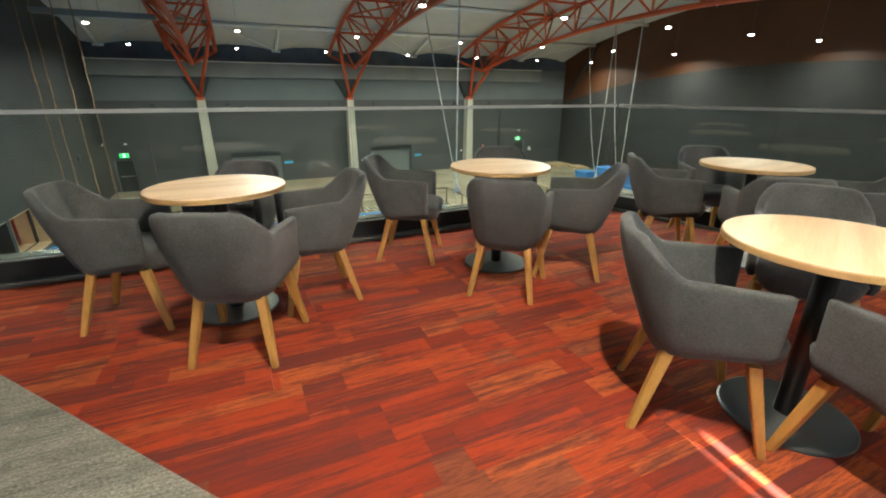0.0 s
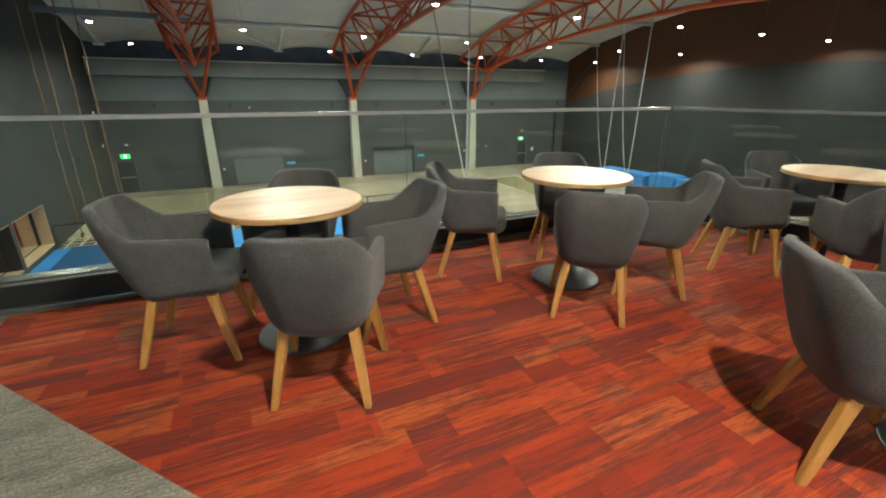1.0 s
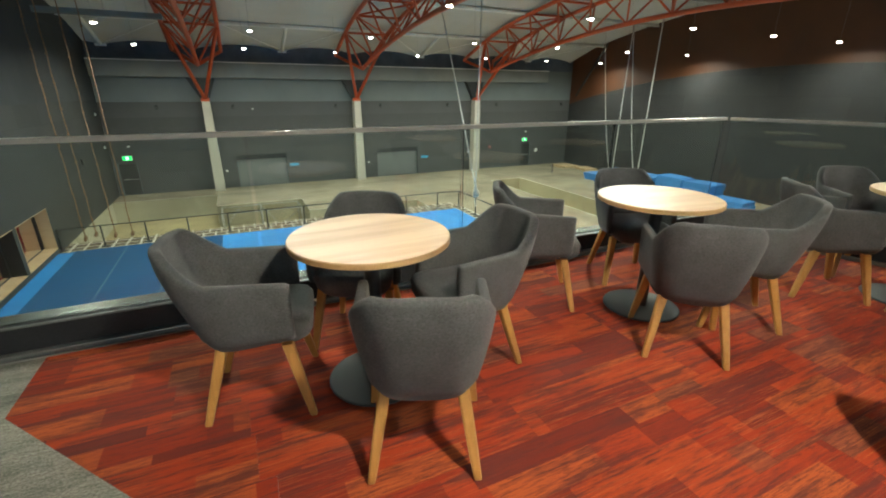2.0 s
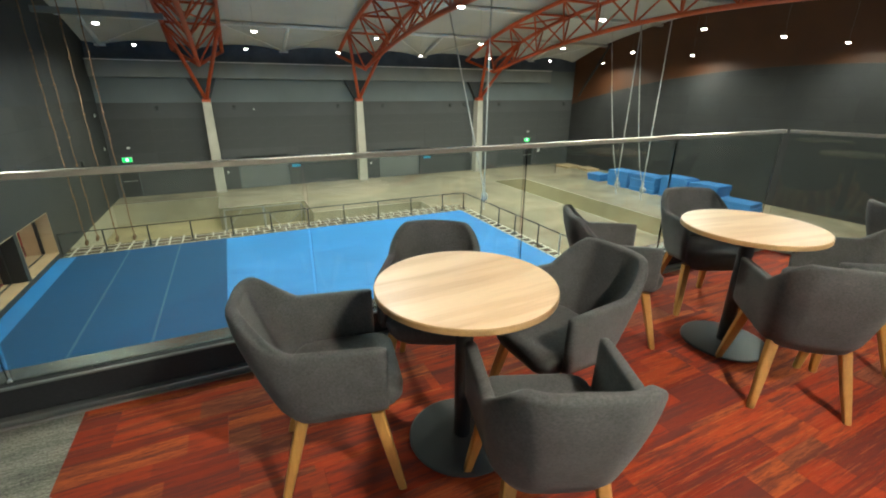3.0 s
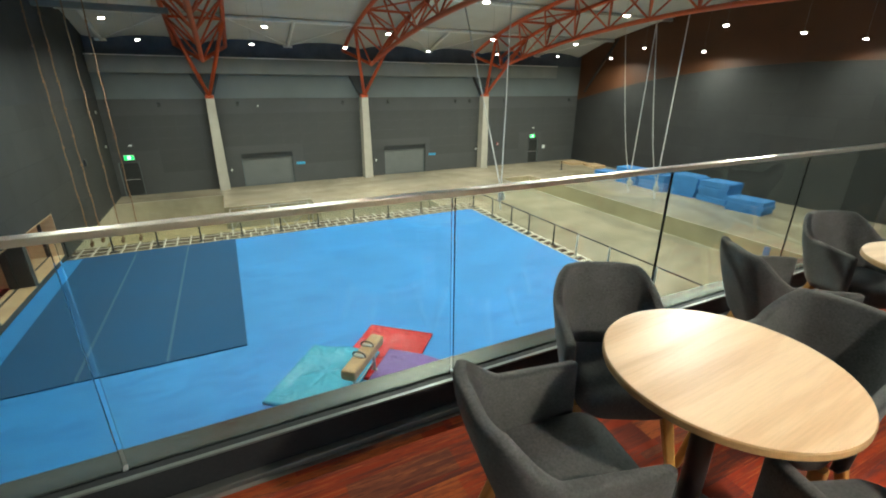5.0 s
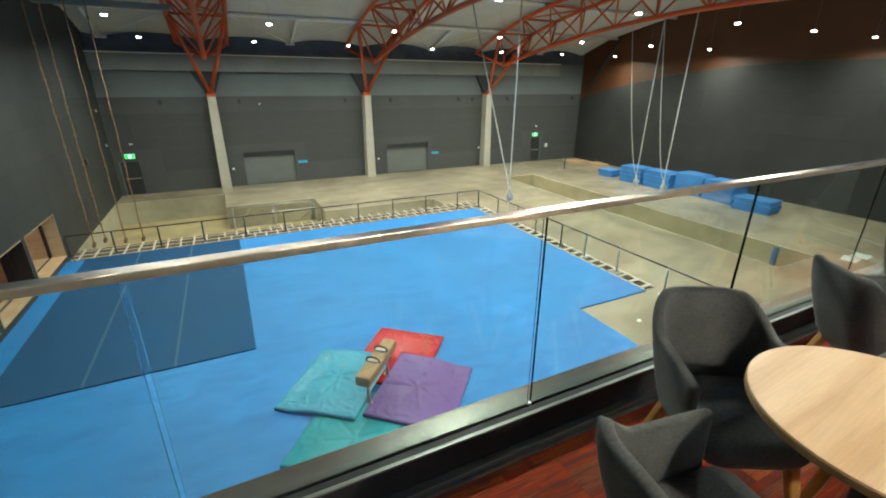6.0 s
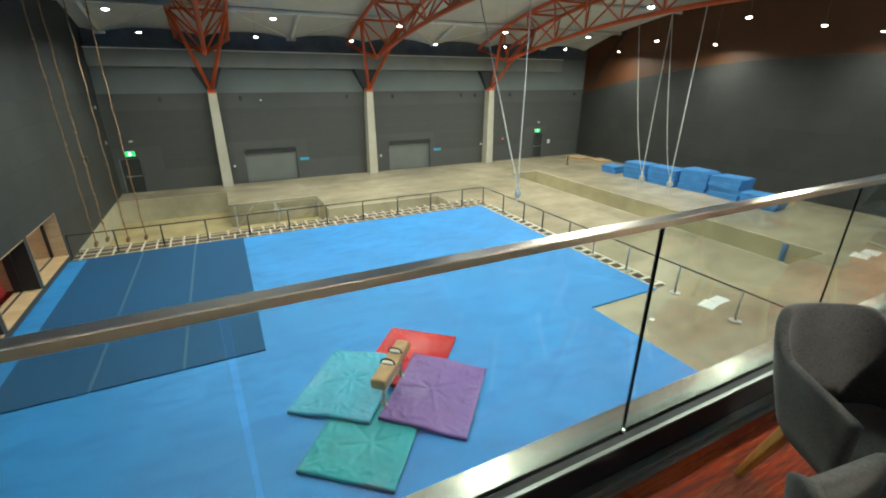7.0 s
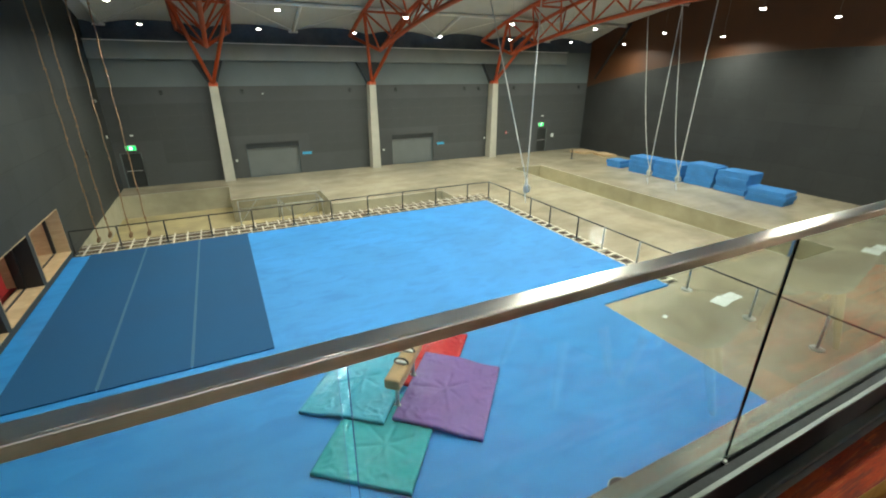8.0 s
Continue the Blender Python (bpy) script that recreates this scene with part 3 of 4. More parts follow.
# columns
COLUMN_X = (-1.52, 8.45, 18.63)
for cx in COLUMN_X:
    bm = bmesh.new()
    loops = []
    for z, h in ((G, 0.31), (G + 2.5, 0.285), (0.74, 0.235)):
        loops.append([(cx - h, 34.2 - h * 0.6, z), (cx + h, 34.2 - h * 0.6, z), (cx + h, NORTH - 0.003, z), (cx - h, NORTH - 0.003, z)])
    loft(bm, loops)
    tagged(finish("column", bm, "column"), "tapered cream concrete column against the dark wall", "column", group="columns on the far wall", kind="structure")
    # dark gusset that widens from the column head to the ledge
    bm = bmesh.new()
    loft(bm, [[(cx - 0.95, y, 2.19), (cx + 0.75, y, 2.19), (cx + 0.2, y, 0.78), (cx - 0.2, y, 0.78)] for y in (NORTH - 0.3, NORTH + 0.055)])
    tagged(finish("bracket", bm, "wall_su"), "dark grey gusset between the column head and the ledge", "bracket", kind="structure")

# arched roof lining and purlins
bm = bmesh.new()
loops = []
for i in range(49):
    y = -6.2 + 41.4 * i / 48
    loops.append([(WEST - 0.4, y, arc(ROOF, y)), (EAST + 0.4, y, arc(ROOF, y)), (EAST + 0.4, y, arc(ROOF, y) + 0.25), (WEST - 0.4, y, arc(ROOF, y) + 0.25)])
loft(bm, loops)
tagged(finish("ceiling", bm, "roof", smooth=False), "white arched roof lining of the hall", "ceiling", kind="structure")

bm = bmesh.new()
loops = []
for i in range(241):
    x = WEST + 0.02 + (EAST - WEST - 0.04) * i / 240
    sag = 0.30 * (1 - abs(math.sin((x + 1.52) * math.pi / 5.04))) ** 1.3
    loops.append([(x, 32.4, arc(ROOF, 32.4) - 0.01), (x, NORTH + 0.28, 4.26 - sag), (x, NORTH + 0.28, 4.4), (x, 32.5, arc(ROOF, 32.5) + 0.05)])
loft(bm, loops)
tagged(finish("eave_lining", bm, "roof"), "white roof lining drooping to the wall head", "ceiling", kind="structure")

TOP, BOTTOM, HALF, BAY = 6.57, 4.72, 1.35, 2.62
top_y = [34.1] + [30.75 - BAY * i for i in range(14)]
low_y = [32.1 - BAY * i for i in range(14)]


def top_z(y):
    """The top chords follow the roof and bend down more steeply by the wall."""
    return arc(TOP, y) - 0.009 * max(0.0, y - 27.0) ** 2


PURLIN_Y = [31.2 - 5.24 * i for i in range(7)]
for py in PURLIN_Y:
    bm = tube(bmesh.new(), (WEST, py, arc(ROOF, py) - 0.14), (EAST, py, arc(ROOF, py) - 0.14), 0.11, 10)
    tagged(finish("purlin", bm, "purlin", smooth=True), "white tubular purlin under the roof", "beam", group="roof purlins", kind="structure")
for bx in (-6.55, 3.62, 13.85, 24.0):
    foot = (bx, NORTH + 0.1, 3.98)
    brace = thing("roof_brace", "short white strut from the purlin to the wall head", "beam", group="roof braces", kind="structure")
    part("strut", tube(bmesh.new(), (bx, 31.2, arc(ROOF, 31.2) - 0.14), foot, 0.10, 10), "purlin", brace, smooth=True)
    part("foot_plate", boxed(bx - 0.28, bx + 0.28, NORTH + 0.02, NORTH + 0.16, 3.86, 4.0, bevel=0.02), "purlin", brace)
    for side in (-3.7, 3.7):
        if WEST < bx + side < EAST:
            part("tie_rod", tube(bmesh.new(), foot, (bx + side, 31.2, arc(ROOF, 31.2) - 0.16), 0.022, 6), "purlin", brace, smooth=True)

for cx in COLUMN_X:
    tr = thing("roof_truss", "orange-red arched triangular steel truss on a column", "truss", group="arched roof trusses", kind="structure")
    for sx in (-HALF, HALF):
        part("top_chord", pipe(bmesh.new(), [(cx + sx, y, top_z(y)) for y in np.linspace(34.1, -3.0, 40)], 0.12, 10), "orange", tr, smooth=True)
    part("bottom_chord", pipe(bmesh.new(), [(cx, y, arc(BOTTOM, y)) for y in np.linspace(32.1, -3.0, 40)], 0.12, 10), "orange", tr, smooth=True)
    for sx in (-HALF, HALF):
        part("end_strut", tube(bmesh.new(), (cx, 34.22, 0.86), (cx + sx, top_y[1], top_z(top_y[1])), 0.11), "orange", tr, smooth=True)
        part("end_strut", tube(bmesh.new(), (cx + sx, 34.1, top_z(34.1)), (cx, 32.1, arc(BOTTOM, 32.1)), 0.10), "orange", tr, smooth=True)
    part("column_shoe", boxed(cx - 0.245, cx + 0.245, 34.05, 34.6, 0.742, 0.96, bevel=0.03), "orange", tr)
    for i, y in enumerate(top_y[1:]):
        part("cross_bar", tube(bmesh.new(), (cx - HALF, y, top_z(y)), (cx + HALF, y, top_z(y)), 0.07, 6), "orange", tr, smooth=True)
        if i + 2 < len(top_y):
            yn = top_y[i + 2]
            s = HALF if i % 2 else -HALF
            part("top_diagonal", tube(bmesh.new(), (cx - s, y, top_z(y)), (cx + s, yn, top_z(yn)), 0.05, 6), "orange", tr, smooth=True)
        for sx in (-HALF, HALF):
            for yl in (low_y[i], low_y[i + 1] if i + 1 < len(low_y) else low_y[i] - BAY):
                part("web_bar", tube(bmesh.new(), (cx + sx, y, top_z(y)), (cx, yl, arc(BOTTOM, yl)), 0.055, 6), "orange", tr, smooth=True)

bm = tube(bmesh.new(), (EAST - 0.3, 33.6, 1.1), (EAST - 0.3, 30.4, arc(ROOF, 30.4) - 0.2), 0.09, 8)
tagged(finish("wall_brace", bm, "wall_e", smooth=True), "dark diagonal steel brace in front of the rust panelling", "brace", kind="structure")
# grey-blue cable tray beside the first truss
tray = thing("cable_tray", "pale blue-grey cable tray under the roof", "cable tray")
part("tray", boxed(WEST + 0.02, -2.5, 27.7, 28.05, 4.62, 4.86), "duct", tray)
for sx in (-6.5, -4.8, -3.1):
    part("hanger", tube(bmesh.new(), (sx, 27.87, 4.85), (sx, 27.87, arc(ROOF, 27.87)), 0.02, 6), "silver", tray)

# doors, exit signs and small fittings on the far wall
for i, (xa, xb, za, zb) in enumerate(DOORS[:2]):
    d = thing("door_%d" % (i + 1), "closed grey roller shutter set back in the wall", "roller door", kind="structure")
    n = 14
    for k in range(n):
        z0 = za + (zb - za) * k / n
        part("slat", boxed(xa, xb, NORTH + 0.26, NORTH + 0.29, z0 + 0.006, z0 + (zb - za) / n - 0.006), "door", d)
    part("guide", boxed(xa, xa + 0.08, NORTH + 0.2, NORTH + 0.255, za, zb), "wall_up", d)
    part("guide", boxed(xb - 0.08, xb, NORTH + 0.2, NORTH + 0.255, za, zb), "wall_up", d)
    part("backing", boxed(xa - 0.05, xb + 0.05, NORTH + 0.32, NORTH + 0.4, za - 0.1, zb + 0.05), "wall_up", d)
    # housing in a dark colour that stands in for the shadow under the lintel
    part("header", boxed(xa, xb, NORTH + 0.14, NORTH + 0.255, zb - 0.34, zb), "wall_su", d, "dark roller housing that puts in the shadow under the lintel")
    s = thing("door_sign", "small blue sign beside the roller door", "sign")
    sx = (3.3, 13.75)[i]
    part("plate", boxed(sx, sx + 0.62, NORTH - 0.02, NORTH - 0.001, -3.80, -3.62, bevel=0.006), "sign_blue", s)
for i, (xa, xb, za, zb) in enumerate(DOORS[2:]):
    d = thing("door_%d" % (i + 3), "closed dark exit door in the far wall", "door", kind="structure")
    leaf = part("leaf", boxed(xa + 0.05, xb - 0.05, NORTH + 0.12, NORTH + 0.17, za, zb - 0.05), "dark_door", d)
    part("frame", boxed(xa, xa + 0.05, NORTH + 0.05, NORTH + 0.2, za, zb), "wall_up", d)
    part("frame", boxed(xb - 0.05, xb, NORTH + 0.05, NORTH + 0.2, za, zb), "wall_up", d)
    part("frame", boxed(xa + 0.05, xb - 0.05, NORTH + 0.05, NORTH + 0.2, zb - 0.05, zb), "wall_up", d)
    part("backing", boxed(xa - 0.05, xb + 0.05, NORTH + 0.22, NORTH + 0.4, za - 0.1, zb + 0.05), "wall_up", d)
    part("push_bar", tube(bmesh.new(), (xa + 0.15, NORTH + 0.09, za + 1.0), (xb - 0.15, NORTH + 0.09, za + 1.0), 0.02), "silver", leaf)
    e = thing("exit_sign", "lit green emergency exit sign above a door", "exit sign", group="exit signs")
    ex = (-6.55, 24.0)[i]
    part("case", boxed(ex - 0.27, ex + 0.27, NORTH - 0.09, NORTH - 0.002, -2.84, -2.54, bevel=0.01), "white", e)
    face = part("face", boxed(ex - 0.25, ex + 0.25, NORTH - 0.1, NORTH - 0.092, -2.82, -2.56), "exit", e)
    part("symbol", boxed(ex - 0.07, ex + 0.08, NORTH - 0.106, NORTH - 0.102, -2.78, -2.6), "exit_white", face)
for fx in (-4.38, 0.04, 6.97, 10.39, 16.15, 17.44, 20.85, 27.9):
    c = thing("wall_bracket", "small dark fixing on the hall wall", "bracket", group="wall fixings")
    part("plate", boxed(fx - 0.09, fx + 0.09, NORTH - 0.04, NORTH - 0.001, 0.28, 0.52), "black", c)
    part("eye", tube(bmesh.new(), (fx, NORTH - 0.04, 0.36), (fx, NORTH - 0.22, 0.30), 0.05), "black", c)
for fx, fz, w in ((25.25, -3.85, 0.28), (18.1, -3.6, 0.14), (9.2, -3.95, 0.12), (-1.0, -3.95, 0.12)):
    c = thing("wall_switch", "small white switch box on the dark wall", "switch", group="wall switches")
    part("box", boxed(fx, fx + w, NORTH - 0.06, NORTH - 0.001, fz, fz + w * 1.1, bevel=0.008), "white", c)

for ex in (-6.35, 24.1):
    c = thing("emergency_light", "small white emergency light above an exit sign", "lamp", group="emergency lights")
    part("case", boxed(ex - 0.09, ex + 0.09, NORTH - 0.07, NORTH - 0.001, -2.02, -1.92, bevel=0.012), "white", c)
c = thing("wall_sensor", "small round white sensor high on the dark wall", "sensor", pose(1.25, NORTH, 0.25, 90), group="wall sensors")
part("cap", lathe(bmesh.new(), [(0.05, 0.001), (0.05, 0.02), (0.04, 0.04), (0.015, 0.05)], 20), "white", c, smooth=True)
for sy, sz in ((33.7, 0.05), (34.0, -1.9)):
    c = thing("wall_sensor", "small round white sensor on the side wall", "sensor", pose(WEST + 0.006, sy, sz, 0, 90), group="wall sensors")
    part("cap", lathe(bmesh.new(), [(0.09, 0.001), (0.09, 0.03), (0.06, 0.06), (0.02, 0.07)], 20), "white", c, smooth=True)

alarm = thing("alarm_button", "small red alarm box on the dark wall", "alarm")
part("box", boxed(20.25, 20.42, NORTH - 0.07, NORTH - 0.001, -3.3, -3.1, bevel=0.01), "red_floor", alarm)
part("button", tube(bmesh.new(), (20.335, NORTH - 0.07, -3.2), (20.335, NORTH - 0.08, -3.2), 0.045, 12), "white", alarm)

# acoustic panels in a plain grid over the far wall, under a smooth band and over a smooth foot
panel_mesh = bpy.data.meshes.new("acoustic_panel")
bm = boxed(0.008, 1.242, -0.014, 0.0, 0.008, 0.702, bevel=0.004)
bm.to_mesh(panel_mesh)
bm.free()
panel_mesh.materials.append(M["panel"])
for col in range(29):
    for row in range(5):
        x, z = WEST + 0.05 + 1.25 * col, -0.92 - 0.71 * row
        if x + 1.25 > EAST or any(d[0] - 0.05 < x + 1.25 and x < d[1] + 0.05 and z < d[3] + 0.03 for d in DOORS):
            continue
        o = new("acoustic_panel", panel_mesh)
        o.parent, o.location = north, (x, NORTH - 0.001, z)

# high-bay lamps
for ly, lz in LAMP_ROWS:
    proto = thing("high_bay_lamp", "bright round lamp hanging below the roof", "lamp", pose(lamps_in_row(ly)[0], ly, lz), group="hall lamps")
    part("housing", lathe(bmesh.new(), [(0.105, -0.012), (0.108, 0.0), (0.07, 0.02), (0.03, 0.035), (0.012, 0.05)], 20), "black", proto, smooth=True)
    part("lens", lathe(bmesh.new(), [(0.03, -0.062), (0.07, -0.054), (0.095, -0.036), (0.102, -0.014)], 20), "lamp_face", proto, "glowing domed lens", smooth=True)
    part("stem", tube(bmesh.new(), (0, 0, 0.045), (0, 0, arc(ROOF, ly) - lz + 0.1), 0.004, 6), "duct", proto)
    for lx in lamps_in_row(ly)[1:]:
        copy_thing(proto, pose(lx, ly, lz))

# ---------------------------------------------------------------- hall: sprung floor and its edge
B = G + 0.05
bm = prism(bmesh.new(), [(WEST + 0.01, 0.5), (8.05, 0.5), (8.05, 11.2), (11.0, 11.2), (11.0, 22.75), (WEST + 0.01, 22.75)], G + 0.003, B)
tagged(finish("sprung_floor", bm, "blue"), "large bright blue foam exercise floor", "gym floor")
STRIPS = (-6.85, -5.0, -3.13, -1.26)
for xa, xb in zip(STRIPS, STRIPS[1:]):
    tagged(finish("roll_mat", boxed(xa + 0.012, xb - 0.012, 13.2, 22.72, B + 0.002, B + 0.035, bevel=0.008), "navy"), "long dark blue roll-out mat on the blue floor", "mat", group="roll-out mats")
for xm in STRIPS[1:3]:
    tagged(finish("seam_tape", boxed(xm - 0.035, xm + 0.035, 13.25, 22.7, B + 0.036, B + 0.039), "seam"), "pale tape over the joint of two mats", "tape")

lattice = thing("floor_frame", "open timber frame at the edge of the sprung floor", "floor frame")
part("underlay", boxed(WEST + 0.02, 11.6, 22.76, 24.1, G + 0.003, G + 0.012), "under", lattice)
part("underlay", boxed(11.005, 11.6, 11.3, 22.75, G + 0.003, G + 0.012), "under", lattice)
bar_ob = part("long_slat", boxed(-9.5, 9.5, -0.03, 0.03, 0, 0.03), "dark_batten", lattice)
bar_ob.location = (2.08, 22.86, G + 0.013)
for y in (23.16, 23.62, 24.03):
    o = new("long_slat", bar_ob.data)
    o.parent, o.location = lattice, (2.08, y, G + 0.013)
pale = part("pale_slat", boxed(-9.45, 9.45, -0.022, 0.022, 0, 0.03), "batten", lattice)
for k, y in enumerate((22.97, 23.42, 23.9)):
    o = pale if not k else new("pale_slat", pale.data)
    o.parent, o.location = lattice, (2.08, y, G + 0.0135)
short = part("white_batten", boxed(-0.032, 0.032, -0.36, 0.36, 0, 0.03), "batten", lattice)
rnd = random.Random(4)
first = True
for row, (yy, gap, off) in enumerate(((23.10, 0.5, 0.0), (23.76, 0.5, 0.25))):
    for k in range(44):
        x = WEST + 0.35 + off + k * gap
        if x < -2.0:
            x -= off
        if x > 11.4:
            continue
        o = short if first else new("white_batten", short.data)
        first = False
        o.parent, o.location = lattice, (x + rnd.uniform(-0.015, 0.015), yy + rnd.uniform(-0.02, 0.02), G + 0.044)
        o.rotation_euler = (0, 0, rnd.uniform(-0.02, 0.02))
cross = part("tan_batten", boxed(-0.27, 0.27, -0.06, 0.06, 0, 0.03), "batten", lattice)
for k in range(23):
    o = cross if not k else new("tan_batten", cross.data)
    o.parent, o.location = lattice, (11.3, 11.45 + k * 0.5, G + 0.044)
for x in (11.06, 11.55):
    part("side_slat", boxed(x - 0.04, x + 0.04, 11.3, 22.75, G + 0.013, G + 0.043), "batten", lattice)

# barrier along the far and right edges
POSTS = [(-7.38, 23.05)] + [(-5.88 + 1.58 * i + 0.02 * i * i, 23.05) for i in range(10)] + [(11.3, 23.0)]
POSTS += [(11.32, y) for y in (21.0, 19.2, 17.75, 15.95, 14.5, 12.8, 10.75, 8.75, 7.05, 5.3)]
fence = thing("barrier", "black post and rail barrier round the sprung floor", "barrier")
RAIL_Z = G + 1.0
for a, b in zip(POSTS, POSTS[1:]):
    part("rail", tube(bmesh.new(), (*a, RAIL_Z), (*b, RAIL_Z), 0.026, 6), "black_steel", fence, smooth=True)
for i, (x, y) in enumerate(POSTS):
    late = i > 15
    post = part("post", tube(bmesh.new(), (x, y, G + 0.05), (x, y, RAIL_Z), 0.03 if not late else 0.034, 8), "silver" if late else "black_steel", fence, smooth=True)
    part("foot", tube(bmesh.new(), (x, y, G + (0.004 if late else 0.075)), (x, y, G + (0.03 if late else 0.1)), 0.17 if late else 0.13, 16), "silver" if late else "black_steel", post, smooth=False)

# steel frame standing in the second pit
fr = thing("pit_frame", "galvanised steel frame standing in a pit", "frame")
PZ = G - PIT_DEPTH
for y in (27.2, 28.8):
    part("top_rail", tube(bmesh.new(), (-1.4, y, G - 0.05), (2.9, y, G - 0.05), 0.035, 6), "silver", fr, smooth=True)
for x in (-1.4, 0.7, 2.9):
    for y in (27.2, 28.8):
        part("leg", tube(bmesh.new(), (x, y, PZ), (x, y, G - 0.05), 0.035, 6), "silver", fr, smooth=True)
    part("end_rail", tube(bmesh.new(), (x, 27.2, G - 0.05), (x, 28.8, G - 0.05), 0.03, 6), "silver", fr, smooth=True)
for a, b in (((-1.4, 28.8, PZ), (-0.4, 28.8, G - 0.05)), ((0.7, 28.8, G - 0.05), (1.6, 28.8, PZ)), ((2.9, 27.2, G - 0.05), (2.0, 28.8, PZ))):
    part("brace", tube(bmesh.new(), a, b, 0.022, 6), "silver", fr, smooth=True)

# landing mats, draped where they lie over one another
MATS = [("red", (1.98, 11.23), 49.0, 0), ("green", (0.26, 9.24), 51.0, 0), ("teal", (0.34, 10.87), 51.0, 1), ("purple", (1.99, 9.70), 48.6, 1)]
ML, MW, MT = 2.3, 1.86, 0.085


def over(px, py, under):
    """How far a point lies over one of the lower mats, 0 to 1."""
    best = 0.0
    for _, (cx, cy), a, lvl in under:
        c, s = math.cos(radians(a)), math.sin(radians(a))
        u, v = (px - cx) * c + (py - cy) * s, -(px - cx) * s + (py - cy) * c
        d = max(abs(u) - ML / 2, abs(v) - MW / 2)
        best = max(best, 1 - max(0.0, min(1.0, d / 0.7)))
    return best * best * (3 - 2 * best)


for col, (cx, cy), ang, lvl in MATS:
    m = pose(cx, cy, 0, 0, 0, ang)
    nx, ny = 110, 90
    rnd = random.Random(int(cx * 100) + len(col))
    hub = (rnd.uniform(-0.25, 0.25), rnd.uniform(-0.2, 0.2))
    folds = []
    for k in range(7):
        a = k * 0.9 + rnd.uniform(-0.25, 0.25)
        folds.append((hub[0] + 0.06 * math.cos(a), hub[1] + 0.06 * math.sin(a), a, rnd.uniform(0.25, 0.8), rnd.choice((-1, 1)) * rnd.uniform(0.016, 0.028), 0.045))
    for k in range(110):
        side = rnd.random() < 0.5
        eu = rnd.uniform(-ML / 2, ML / 2) if side else rnd.choice((-1, 1)) * (ML / 2 - rnd.uniform(0.06, 0.3))
        ev = rnd.choice((-1, 1)) * (MW / 2 - rnd.uniform(0.06, 0.3)) if side else rnd.uniform(-MW / 2, MW / 2)
        folds.append((eu, ev, rnd.uniform(0, 6.3), rnd.uniform(0.12, 0.42), rnd.uniform(0.006, 0.013), rnd.uniform(0.028, 0.045)))
    under = [q for q in MATS if q[3] == 0]
    bm = bmesh.new()
    grids = []
    for side in (0, 1):
        rows = []
        for i in range(nx + 1):
            row = []
            for j in range(ny + 1):
                u, v = -ML / 2 + ML * i / nx, -MW / 2 + MW * j / ny
                p = m @ Vector((u, v, 0))
                z = B + 0.003 + (over(p.x, p.y, under) * (MT + 0.004) if lvl else 0)
                if side:
                    edge = min(ML / 2 - abs(u), MW / 2 - abs(v))
                    wr = 0.012 * noise.noise(Vector((u * 3.1 + cx, v * 3.1 + cy, lvl * 7 + len(col)))) + 0.006 * noise.noise(Vector((u * 9, v * 9, cx)))
                    for fx, fy, fa, fl, fh, fw in folds:
                        du, dv = u - fx, v - fy
                        along, off = du * math.cos(fa) + dv * math.sin(fa), -du * math.sin(fa) + dv * math.cos(fa)
                        if abs(off) < 0.12 and -0.05 < along < fl:
                            wr += fh * math.exp(-(off / fw) ** 2) * min(1.0, (along + 0.05) / 0.1, (fl - along) / 0.12)
                    z += MT - 0.02 * max(0.0, 1 - edge / 0.03) ** 2 + wr * min(1.0, edge / 0.08)
                row.append(bm.verts.new((p.x, p.y, z)))
            rows.append(row)
        grids.append(rows)
    for rows, flip in zip(grids, (True, False)):
        for i in range(nx):
            for j in range(ny):
                q = (rows[i][j], rows[i + 1][j], rows[i + 1][j + 1], rows[i][j + 1])
                bm.faces.new(q[::-1] if flip else q)
    lo, hi = grids
    rim = [(i, 0) for i in range(nx)] + [(nx, j) for j in range(ny)] + [(i, ny) for i in range(nx, 0, -1)] + [(0, j) for j in range(ny, 0, -1)]
    for (i, j), (k, l) in zip(rim, rim[1:] + rim[:1]):
        bm.faces.new((lo[i][j], lo[k][l], hi[k][l], hi[i][j]))
    ob = finish("landing_mat", bm, col, smooth=True)
    tagged(ob, "shiny creased %s vinyl landing mat on the blue floor" % col, "mat", group="landing mats")

# pommel horse over the mats
ph = thing("pommel_horse", "tan leather pommel horse with two handles", "pommel horse", pose(1.09, 10.08, B, 0, 0, 48.5))
bm = bmesh.new()
loops = []
for x, k in ((-0.76, 0.8), (-0.75, 0.95), (-0.72, 1.0), (0.70, 1.0), (0.73, 0.95), (0.74, 0.8)):
    loops.append([(x, py * k, 0.885 + pz * k) for py, pz in rounded(0.165, -0.10, 0.13, 0.05, 4)])
loft(bm, loops)
part("body", bm, "tan", ph, smooth=True)
for sx in (-0.21, 0.21):
    hp = part("handle", pipe(bmesh.new(), [(sx, 0.15 * math.cos(a), 1.015 + 0.13 * math.sin(a) ** 0.6) for a in np.linspace(0.03, math.pi - 0.03, 14)], 0.018, 8), "black", ph, "dark arched handle", smooth=True)
    part("saddle", boxed(sx - 0.045, sx + 0.045, -0.12, 0.12, 1.023, 1.07, bevel=0.02), "white", hp, "white padded saddle")
for sx in (-0.5, 0.5):
    part("leg", tube(bmesh.new(), (sx, 0, 0.8), (sx, 0, 0.2), 0.04, 10), "silver", ph, smooth=True)
    part("foot", boxed(sx - 0.035, sx + 0.035, -0.07, 0.07, 0.185, 0.215, bevel=0.01), "silver", ph)
